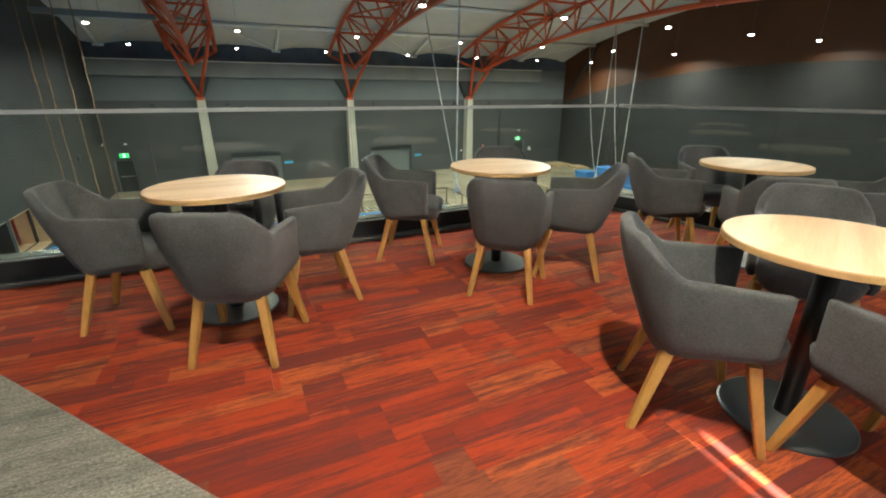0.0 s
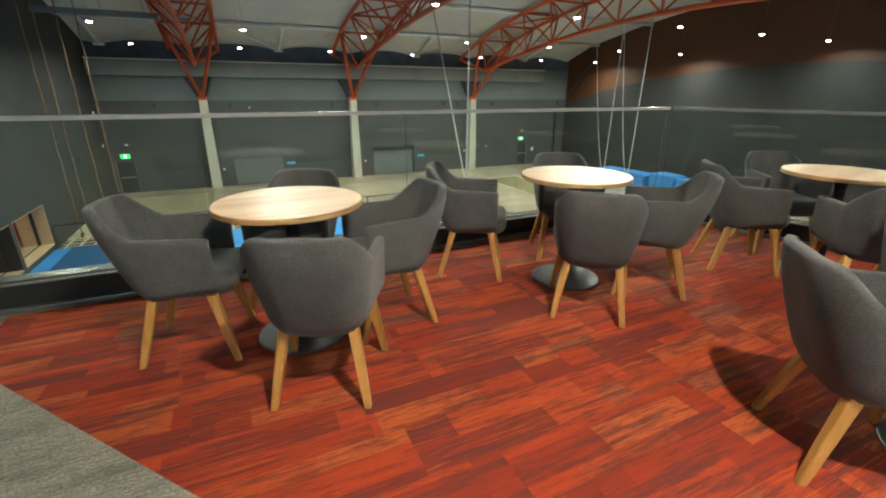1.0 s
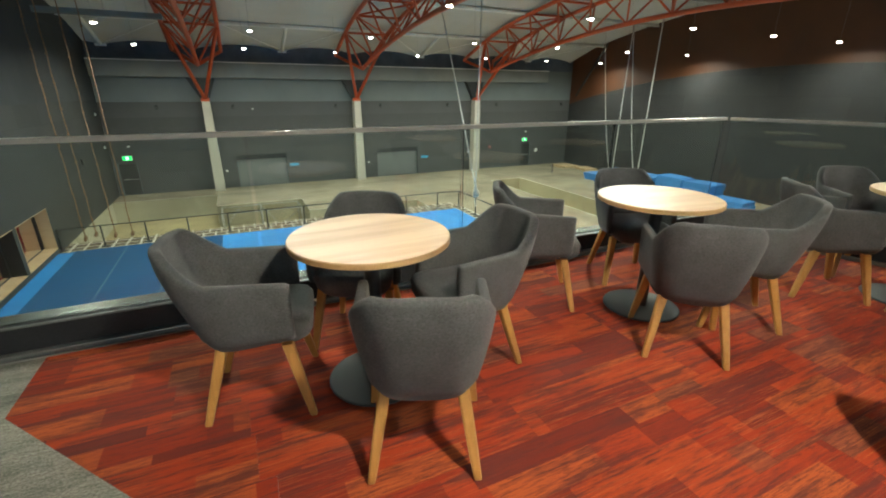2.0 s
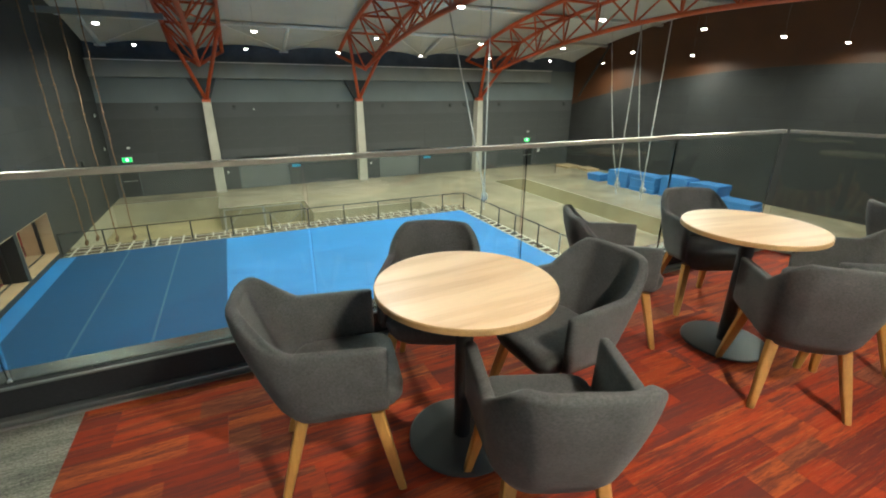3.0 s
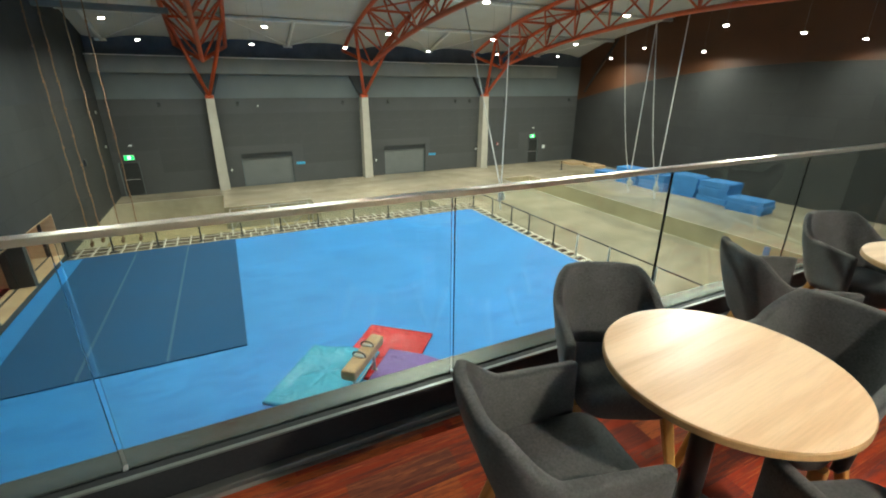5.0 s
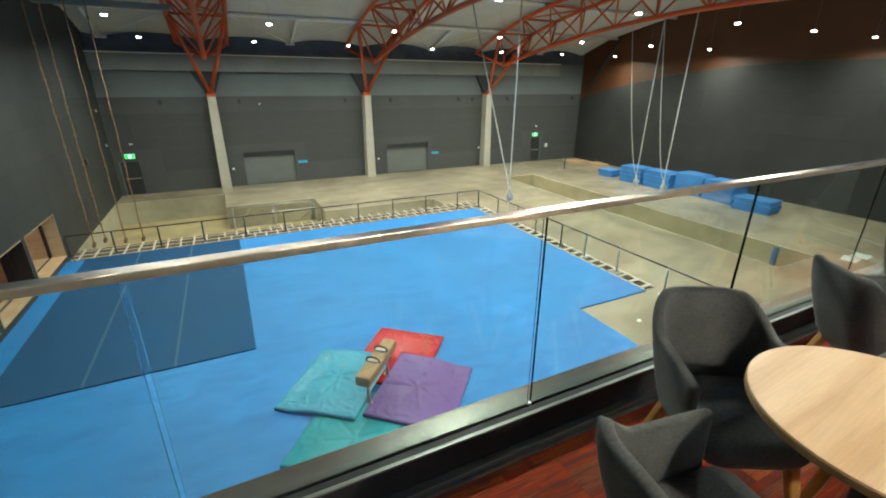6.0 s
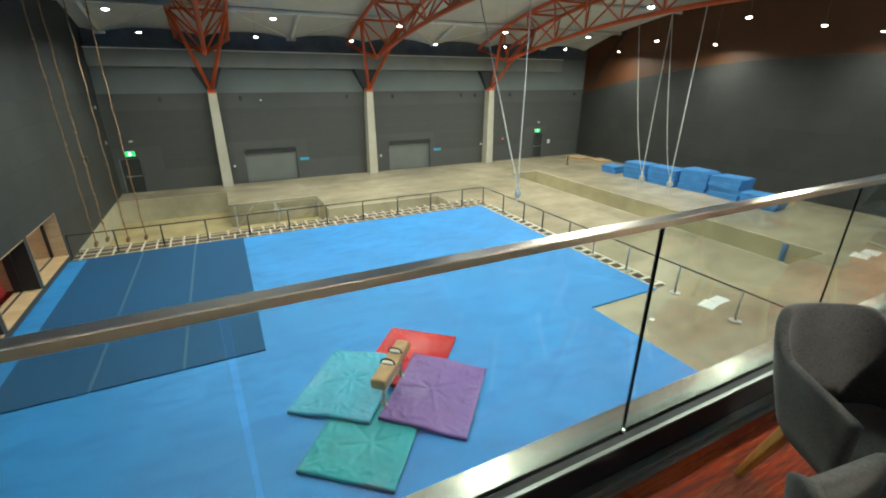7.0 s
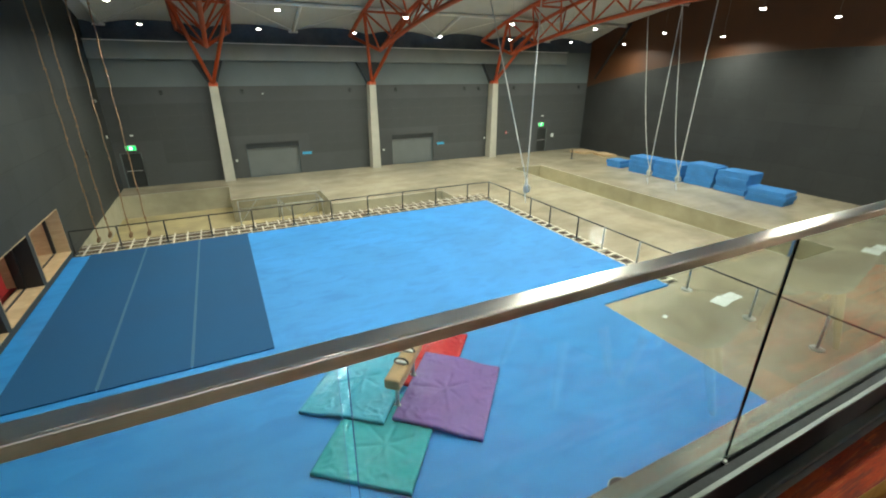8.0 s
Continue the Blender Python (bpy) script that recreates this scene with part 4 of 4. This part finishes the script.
part("chain", tube(bmesh.new(), (-0.5, 0, 0.45), (0.5, 0, 0.45), 0.012, 6), "silver", ph)

# stacked foam blocks by the right wall
STACKS = [(25.3, 26.7, 1.2, 1.2, 0.5, 4), (25.3, 24.3, 1.3, 1.75, 1.12, 3), (25.4, 22.1, 1.3, 2.1, 1.08, -2), (25.7, 20.05, 1.3, 1.8, 1.25, 3), (25.7, 17.95, 1.3, 1.9, 1.22, -3), (25.2, 15.75, 1.3, 1.9, 0.72, 5)]
for sx, sy, dx, dy, h, a in STACKS:
    st = thing("foam_stack", "stack of blue foam blocks on the concrete", "foam blocks", pose(sx, sy, G, 0, 0, a), group="foam block stacks")
    n = max(2, round(h / 0.28))
    for k in range(n):
        ox, oy = rnd.uniform(-0.05, 0.05), rnd.uniform(-0.05, 0.05)
        part("block", boxed(-dx / 2 + ox, dx / 2 + ox, -dy / 2 + oy, dy / 2 + oy, k * h / n + 0.002, (k + 1) * h / n - 0.004, bevel=0.02), "foam", st)
for sx, sy, z, a, tilt in ((25.66, 17.75, 1.225, 7, 3), (25.72, 20.1, 1.255, -2, 0), (25.36, 22.3, 1.085, 2, 0)):
    sheet = tagged(finish("foam_sheet", boxed(-0.62, 0.62, -0.8, 0.8, 0.002, 0.05, bevel=0.012), "foam"), "loose blue foam sheet lying on a stack", "foam sheet", group="loose foam sheets")
    sheet.matrix_world = pose(sx, sy, G + z, 0, 0, a)
for px, py, a, lx in ((27.3, 32.6, 4, 1.6), (27.9, 30.6, -8, 1.2)):
    tagged(finish("plywood_board", box(bmesh.new(), -lx / 2, lx / 2, -0.8, 0.8, 0.002, 0.16, pose(px, py, G, 0, 0, a)), "ply"), "pile of plywood boards lying on the concrete", "board", group="plywood boards")
bp = thing("padded_post", "short blue padded post by the trench", "post")
part("pad", tube(bmesh.new(), (19.5, 11.6, G - PIT_DEPTH), (19.5, 11.6, G + 0.1), 0.12, 12), "navy_post", bp, smooth=True)
sp = thing("floor_stand", "small dark stand on the far concrete floor", "stand")
part("upright", tube(bmesh.new(), (24.2, 30.6, G + 0.02), (24.2, 30.6, G + 0.75), 0.04, 8), "black", sp)
part("foot", tube(bmesh.new(), (24.2, 30.6, G), (24.2, 30.6, G + 0.03), 0.16, 12), "black", sp)

# thin white slabs stand in for bright patches of light on the concrete
for px, py, w, a in ((11.6, 9.75, 0.62, 12), (12.2, 9.8, 0.55, 4), (21.1, 9.65, 0.75, 10), (21.95, 9.62, 0.75, 6), (9.2, 9.9, 0.16, 20)):
    tagged(finish("light_patch", box(bmesh.new(), -w / 2, w / 2, -w * 0.36, w * 0.36, 0.002, 0.012, pose(px, py, G, 0, 0, a)), "white"), "thin white slab standing in for a bright patch of light on the concrete", "sheet", group="sheets on the floor")

# climbing ropes with knots, and ring straps
ROPE_Y = 24.2
for rx, zbot, lean in ((-6.82, -5.0, 0.05), (-6.40, -4.85, 0.12), (-5.70, -4.97, 0.12), (-5.05, -4.98, 0.06)):
    rope = thing("climbing_rope", "brown knotted climbing rope hanging from the roof", "rope", group="climbing ropes")
    ztop = arc(ROOF, ROPE_Y)
    n = 60
    part("strand", pipe(bmesh.new(), [(rx + lean * max(0.0, (k / n - 0.45)) + 0.012 * math.sin(k * 0.8), ROPE_Y + 0.012 * math.cos(k * 0.8), zbot + (ztop - zbot) * k / n) for k in range(n + 1)], 0.024, 6), "rope", rope, smooth=True)
    for k in range(8):
        kz = zbot + 0.95 + 1.13 * k + 0.15 * math.sin(rx * 9 + k)
        bm = bmesh.new()
        bmesh.ops.create_icosphere(bm, subdivisions=2, radius=1, matrix=pose(rx + lean * max(0.0, (kz - zbot) / (ztop - zbot) - 0.45), ROPE_Y, kz) @ Matrix.Diagonal((0.046, 0.046, 0.06, 1)))
        part("knot", bm, "rope", rope, smooth=True)
    bm = bmesh.new()
    bmesh.ops.create_icosphere(bm, subdivisions=2, radius=1, matrix=pose(rx, ROPE_Y, zbot + 0.12, 0, 20) @ Matrix.Diagonal((0.075, 0.06, 0.15, 1)))
    part("tassel", bm, "rope", rope, smooth=True)
for cx, yl, ya, yb, zl, slack in ((8.45, 15.96, 19.2, 15.9, -2.62, 0.0), (18.63, 18.66, 20.4, 18.5, -3.5, 0.22), (18.63, 16.95, 18.5, 16.8, -3.48, 0.22)):
    rg = thing("ring_straps", "pair of white straps with gymnastic rings tied together", "gymnastic rings", group="ring straps")
    for yt, sag in ((ya, slack), (yb, 0.0)):
        zt = arc(BOTTOM, yt) - 0.1
        part("strap", pipe(bmesh.new(), [(cx, yl + (yt - yl) * q + sag * math.sin(math.pi * q ** 0.6), zl + 0.35 + (zt - zl - 0.35) * q) for q in np.linspace(0.0, 1.0, 17)], 0.026 if not sag else 0.02, 6), "strap", rg, smooth=True)
    for k in (0, 1):
        part("ring", pipe(bmesh.new(), [(cx + 0.04 * (2 * k - 1) + 0.05 * math.cos(a) * (1 - 2 * k), yl + 0.12 * math.cos(a), zl + 0.1 + 0.14 * math.sin(a)) for a in np.linspace(0, 2 * math.pi, 20)], 0.03, 6), "strap", rg, smooth=True)
    part("binding", tube(bmesh.new(), (cx, yl, zl - 0.05), (cx, yl, zl + 0.5), 0.10, 10, 0.04), "strap", rg, smooth=True)
    part("tail", pipe(bmesh.new(), [(cx, yl + 0.03 * math.sin(q * 5), zl - 0.05 - 0.4 * q) for q in np.linspace(0, 1, 8)], 0.02, 6), "strap", rg, smooth=True)

# small dark stool on the blue floor below the gallery
stool = thing("floor_stool", "small dark round stool on the blue floor", "stool", pose(3.2, 6.1, B))
part("top", lathe(bmesh.new(), [(0.16, 0.40), (0.2, 0.41), (0.2, 0.45), (0.17, 0.465)], 24), "black", stool, smooth=True)
part("rim", pipe(bmesh.new(), [(0.2 * math.cos(a), 0.2 * math.sin(a), 0.43) for a in np.linspace(0, 2 * math.pi, 25)], 0.02, 6), "silver", stool, smooth=True)
part("post", tube(bmesh.new(), (0, 0, 0.02), (0, 0, 0.4), 0.03), "black", stool)
part("foot", lathe(bmesh.new(), [(0.18, 0.0), (0.18, 0.015), (0.05, 0.04)], 24), "black", stool, smooth=True)

# ---------------------------------------------------------------- gallery: slab, ceiling, walls
CORNER = Vector((4.24, 3.56))
R2 = Vector((0.295, -0.955)).normalized()
END = CORNER + R2 * 10
slab = [(WEST, SOUTH), (END.x + 0.08, SOUTH), (CORNER.x + 0.13, 3.68), (WEST, 3.68)]
tagged(finish("gallery_slab", prism(bmesh.new(), slab, -0.45, -0.008), "plaster"), "concrete gallery slab over the hall", "floor", kind="structure")
grey = [(WEST, SOUTH), (6.15, SOUTH), (0.29, 1.12), (-1.11, 2.82), (-1.2, 2.93), (-1.2, 3.44), (WEST, 3.44)]
tagged(finish("grey_carpet", prism(bmesh.new(), grey, -0.0079, 0.0), "grey_carpet"), "grey loop-pile carpet of the walkway", "carpet", kind="structure")
tagged(finish("gallery_ceiling", boxed(WEST, 9.5, SOUTH, 3.0, 2.9, 3.1), "ceiling"), "plain white gallery ceiling", "ceiling", kind="structure")
bm = bmesh.new()
GAP = 1.376
for xa, xb, za, zb in ((WEST - 0.3, -3.1, -0.45, 2.9), (5.5, EAST + 0.4, -0.45, 2.9), (-3.1, 5.5, -0.45, 1.2), (-3.1, 5.5, 2.6, 2.9)):
    box(bm, xa, xb, SOUTH - 0.3, SOUTH, za, zb)
box(bm, WEST - 0.3, EAST + 0.4, SOUTH - 0.3, SOUTH, G - 0.2, -0.45)
box(bm, WEST - 0.3, EAST + 0.4, SOUTH - 0.3, SOUTH, 2.9, 6.9)
tagged(finish("wall_south", bm, "plaster"), "plain grey wall with a long window behind the gallery", "wall", kind="structure")
# unseen screen, added so that its slits cut the sun to thin strips
blind = thing("window_blind", "unseen pale screen, slit to cut the sun to a blade", "blind", kind="structure")
for xa, xb, zb in ((-3.1, GAP - 0.017, 2.6), (GAP - 0.0155, GAP - 0.004, 2.6), (GAP + 0.004, 5.5, 2.6)):
    part("cloth", boxed(xa, xb, SOUTH - 0.202, SOUTH - 0.198, 1.2, zb), "ceiling", blind)
part("slit_top", boxed(-3.1, 5.5, SOUTH - 0.21, SOUTH - 0.203, 2.30, 2.6), "white", blind)
for dx, dy, power, cone in DOWNLIGHTS:
    d = thing("downlight_fitting", "round white recessed downlight", "lamp", pose(dx, dy, 2.9), group="gallery downlights")
    part("ring", lathe(bmesh.new(), [(0.075, -0.012), (0.085, -0.008), (0.085, 0.0), (0.075, 0.0)], 24), "white", d)
    part("lens", lathe(bmesh.new(), [(0.055, -0.016), (0.055, -0.013)], 24), "lamp_face", d)


# ---------------------------------------------------------------- gallery: glass balustrade
def balustrade(m, joints, label, end):
    """Along local x, with the room on local -y. joints: where panes meet."""
    th = thing("glass_balustrade", label, "balustrade", m)
    a, b = joints[0], joints[-1]
    rail = bmesh.new()
    section = [(-0.0255, 1.096), (-0.0255, 1.1195), (-0.0246, 1.1216), (-0.0225, 1.1225), (-0.0205, 1.1225), (-0.0198, 1.1214), (-0.0191, 1.1225),
               (0.0220, 1.1225), (0.0246, 1.1214), (0.0255, 1.1190), (0.0255, 1.096)]
    loft(rail, [[(x, py + 0.012, pz) for py, pz in section] for x in (a, b + end)])
    part("handrail", rail, "rail_steel", th, "brushed stainless steel handrail")
    for x0, x1 in zip(joints, joints[1:]):
        p = part("pane", boxed(x0 + 0.009, x1 - 0.009, -0.0065, 0.0065, 0.1, 1.0955), "glass", th, "clear slightly green glass pane")
        p.visible_shadow = False
    part("kerb_core", boxed(a, b + end * 0.5, -0.06, -0.012, 0.0, 0.16), "kerb", th, "black kerb face")
    part("kerb_core", boxed(a, b + end * 0.5, 0.012, 0.12, -0.3, 0.16), "kerb", th)
    part("inner_cap", boxed(a, b + end * 0.5, -0.044, -0.013, 0.162, 0.170), "kerb", th, "black top of the kerb")
    part("inner_trim", boxed(a, b + end * 0.5, -0.063, -0.045, 0.162, 0.172, bevel=0.002), "dull_cap", th, "thin dull metal trim")
    part("outer_cap", boxed(a, b + end, 0.011, 0.125, 0.162, 0.172, bevel=0.002), "steel_cap", th, "wide satin steel cap")
    part("floor_trim", boxed(a, b + end * 0.3, -0.105, -0.062, 0.001, 0.03, bevel=0.006), "dull_cap", th, "dull metal floor trim")
    for x in joints[1:-1]:
        part("clip", boxed(x - 0.008, x + 0.008, -0.016, 0.010, 0.174, 0.184, bevel=0.003), "silver", th)
    return th


xj = [-1.469 - 1.42 * k for k in (4, 3, 2, 1)] + [-1.469, -0.07, 1.346, 2.779, 4.212]
balustrade(pose(0, 3.565, 0), xj, "glass balustrade with steel handrail at the gallery edge", 0.025)
ang2 = math.degrees(math.atan2(R2.y, R2.x))
balustrade(pose(CORNER.x, CORNER.y, 0, 0, 0, ang2), [0.03 + 1.42 * k for k in range(8)], "glass balustrade with steel handrail running back", 0.0)


# ---------------------------------------------------------------- gallery: chairs and tables
def chair(m):
    """Upholstered tub armchair; faces local +y, origin on the floor under the seat."""
    th = thing("armchair", "charcoal grey upholstered tub armchair with splayed oak legs", "chair", m, group="armchairs at the round tables")
    T = 0.042

    def rise(z):
        return max(0.0, min(1.0, (z - 0.31) / 0.44))

    def width(z):
        return 0.152 + 0.074 * (1 - (1 - rise(z)) ** 1.35)

    def back(z):
        return -(0.168 + 0.148 * (1 - (1 - rise(z)) ** 1.3))

    def plan(u, z):
        """Point and outward normal on the U of the shell at height z; u from -1 (front left) to 1."""
        w, yb, yf, r = width(z), back(z), 0.150, 0.070 + 0.090 * rise(z)
        s = abs(u)
        side, bend, rear = yf - (yb + r), r * math.pi / 2, w - r
        d = (1 - s) * (side + bend + rear)
        if d < side:
            x, y, nx_, ny_ = w, yf - d, 1.0, 0.0
        elif d < side + bend:
            a = (d - side) / r
            x, y, nx_, ny_ = w - r + r * math.cos(a), yb + r - r * math.sin(a), math.cos(a), -math.sin(a)
        else:
            x, y, nx_, ny_ = w - r - (d - side - bend), yb, 0.0, -1.0
        f = (y - yb) / (yf - yb)
        x = (x + (width(0.57) - w) * 0.85 * f * (x / w)) * (1 + 0.15 * f)
        sg = -1 if u < 0 else 1
        return x * sg, y, nx_ * sg, ny_

    def crest(u):
        s = abs(u)
        k = max(0.0, min(1.0, (0.515 - s) / 0.25))
        k = 0.55 * k + 0.45 * k * k * (3 - 2 * k)
        return 0.636 + 0.020 * (1 - s) + 0.126 * k

    bm = bmesh.new()
    loops = []
    for u in np.linspace(-1, 1, 71):
        zt = crest(u) - T / 2
        zb = 0.335 - 0.022 * math.exp(-(u / 0.3) ** 2) + 0.048 * max(0.0, abs(u) - 0.5) / 0.5
        lp = []
        for k in range(9):
            z = zb + (zt - zb) * k / 8
            x, y, a, b = plan(u, z)
            o = T / 2 - (0.014 if k == 0 else 0)
            lp.append((x + a * o, y + b * o, z))
        x, y, a, b = plan(u, zt)
        for k in range(1, 6):
            an = math.pi * k / 6
            ce, se = math.cos(an), math.sin(an)
            lp.append((x + a * T / 2 * math.copysign(abs(ce) ** 0.6, ce), y + b * T / 2 * math.copysign(abs(ce) ** 0.6, ce), zt + T / 2 * se ** 0.6))
        for k in range(8, -1, -1):
            z = zb + (zt - zb) * k / 8
            x, y, a, b = plan(u, z)
            lp.append((x - a * T / 2, y - b * T / 2, z))
        loops.append(lp)

    def shrink(lp, k, dy):
        """Rounds off the front of an arm."""
        c = [sum(p[i] for p in lp) / len(lp) for i in range(3)]
        out = []
        for i, p in enumerate(lp):
            q = lp[len(lp) - 1 - i]
            mx = (p[0] + q[0]) / 2
            out.append((mx + (p[0] - mx) * k, p[1] + dy, c[2] + (p[2] - c[2]) * (0.95 if k < 0.7 else 0.985)))
        return out

    loops = [shrink(loops[0], 0.4, 0.02), shrink(loops[0], 0.82, 0.013)] + loops + [shrink(loops[-1], 0.82, 0.013), shrink(loops[-1], 0.4, 0.02)]
    loft(bm, loops)
    part("shell", bm, "fabric", th, smooth=True)
    bm = bmesh.new()
    lv = [(0.318, 0.06), (0.325, 0.03), (0.345, 0.012), (0.375, 0.0), (0.425, 0.0), (0.445, 0.012), (0.456, 0.035), (0.461, 0.09)]
    loft(bm, [[(x * (1 + 0.25 * (y + 0.05)), y, z) for x, y in rounded(0.200 - i - max(0, 0.42 - z) * 0.3, -0.17 + i, 0.236 - i, max(0.03, 0.075 - i * 0.3), 5)] for z, i in lv])
    part("seat", bm, "fabric", th, smooth=True)
    for sx in (-1, 1):
        for (tx, ty), (fx, fy) in (((0.140, -0.130), (0.195, -0.225)), ((0.180, 0.130), (0.230, 0.208))):
            bm = bmesh.new()
            top, foot = Vector((sx * tx, ty, 0.345)), Vector((sx * fx, fy, 0.0))
            lps = []
            for q, h in ((0.0, 0.0235), (0.6, 0.0195), (0.985, 0.015), (1.0, 0.013)):
                c = top.lerp(foot, q)
                lps.append([(c.x + px, c.y + py, c.z) for px, py in rounded(h, -h, h, h * 0.4, 2)])
            loft(bm, lps)
            part("leg", bm, "oak_leg", th, "tapered oak leg")
    return th


def table(m):
    th = thing("round_table", "round pale oak cafe table on a black pedestal", "table", m, group="round cafe tables")
    top = part("tabletop", lathe(bmesh.new(), [(0.351, 0.7175), (0.356, 0.7205), (0.356, 0.7405), (0.353, 0.7435)], 72), "table_edge", th, "oak edge")
    part("top_face", lathe(bmesh.new(), [(0.3528, 0.7437), (0.3525, 0.7455)], 72), "table_oak", top, "pale oak laminate with straight grain")
    part("column", tube(bmesh.new(), (0, 0, 0.015), (0, 0, 0.705), 0.037, 24), "black_steel", th, smooth=True)
    part("spider", boxed(-0.16, 0.16, -0.025, 0.025, 0.699, 0.7174), "black_steel", th)
    part("spider", boxed(-0.025, 0.025, -0.16, 0.16, 0.697, 0.7172), "black_steel", th)
    part("base", lathe(bmesh.new(), [(0.232, 0.001), (0.235, 0.004), (0.235, 0.009), (0.228, 0.012), (0.05, 0.0165)], 64), "base_plate", th, "round flat steel base")
    return th


TABLES = [(0.36, 2.545, 4), (2.18, 2.55, -8), (3.95, 1.86, 12), (2.38, 0.61, 25)]
CHAIRS = [
    # x, y, the way it faces in degrees
    (0.419, 2.081, 67.7), (-0.138, 2.665, -10.5), (0.834, 2.53, 182), (0.415, 2.99, 242),
    (2.014, 2.143, 47.5), (1.649, 2.979, -31), (2.592, 2.233, 138.5), (2.50, 3.00, 247),
    (3.557, 2.22, -38), (3.61, 1.50, 46), (4.25, 2.35, 240), (4.3, 1.35, 130),
    (2.045, 0.815, -40.5), (2.98, 0.95, 214), (2.31, 0.265, 78),
]
t0 = table(pose(TABLES[0][0], TABLES[0][1], 0, 0, 0, TABLES[0][2]))
for x, y, a in TABLES[1:]:
    copy_thing(t0, pose(x, y, 0, 0, 0, a))
c0 = chair(pose(CHAIRS[0][0], CHAIRS[0][1], 0, 0, 0, CHAIRS[0][2] - 90))
for x, y, a in CHAIRS[1:]:
    copy_thing(c0, pose(x, y, 0, 0, 0, a - 90))

# ---------------------------------------------------------------- gallery: carpet planks, last
field = thing("red_carpet", "red and rust patterned carpet planks", "carpet", kind="structure")
PL, PW = 1.0, 0.25
full = bpy.data.meshes.new("carpet_plank")
bm = boxed(0.0003, PL - 0.0003, 0.0003, PW - 0.0003, -0.0078, 0.0, bevel=0.0008)
bm.to_mesh(full)
bm.free()
full.materials.append(M["carpet"])
rnd = random.Random(11)
CUTS = [(Vector((0.29, 1.12, 0)), Vector((-1.7, -1.4, 0))), (Vector((-1.2, 3, 0)), Vector((-1, 0, 0))), (Vector((0, 3.44, 0)), Vector((0, 1, 0))),
        (Vector((CORNER.x - 0.05, CORNER.y, 0)), Vector((-R2.y, R2.x, 0)))]
for r in range(-8, 14):
    y = 0.12 + PW * r
    x = -2.2 + rnd.uniform(0, PL)
    while x < 7:
        corners = [Vector((x + i * PL, y + j * PW, 0)) for i in (0, 1) for j in (0, 1)]
        state = [[(c - o).dot(nrm) > 0.001 for c in corners] for o, nrm in CUTS]
        if not any(all(s) for s in state):
            if any(any(s) for s in state):
                bm = boxed(0.0003, PL - 0.0003, 0.0003, PW - 0.0003, -0.0078, 0.0)
                for (o, nrm), s in zip(CUTS, state):
                    if any(s):
                        bmesh.ops.bisect_plane(bm, geom=bm.verts[:] + bm.edges[:] + bm.faces[:], plane_co=o - Vector((x, y, 0)), plane_no=nrm, clear_outer=True)
                if bm.faces:
                    ob = finish("carpet_plank", bm, "carpet", field)
                    ob.location = (x, y, 0)
                else:
                    bm.free()
            else:
                ob = new("carpet_plank", full)
                ob.parent, ob.location = field, (x, y, 0)
        x += PL
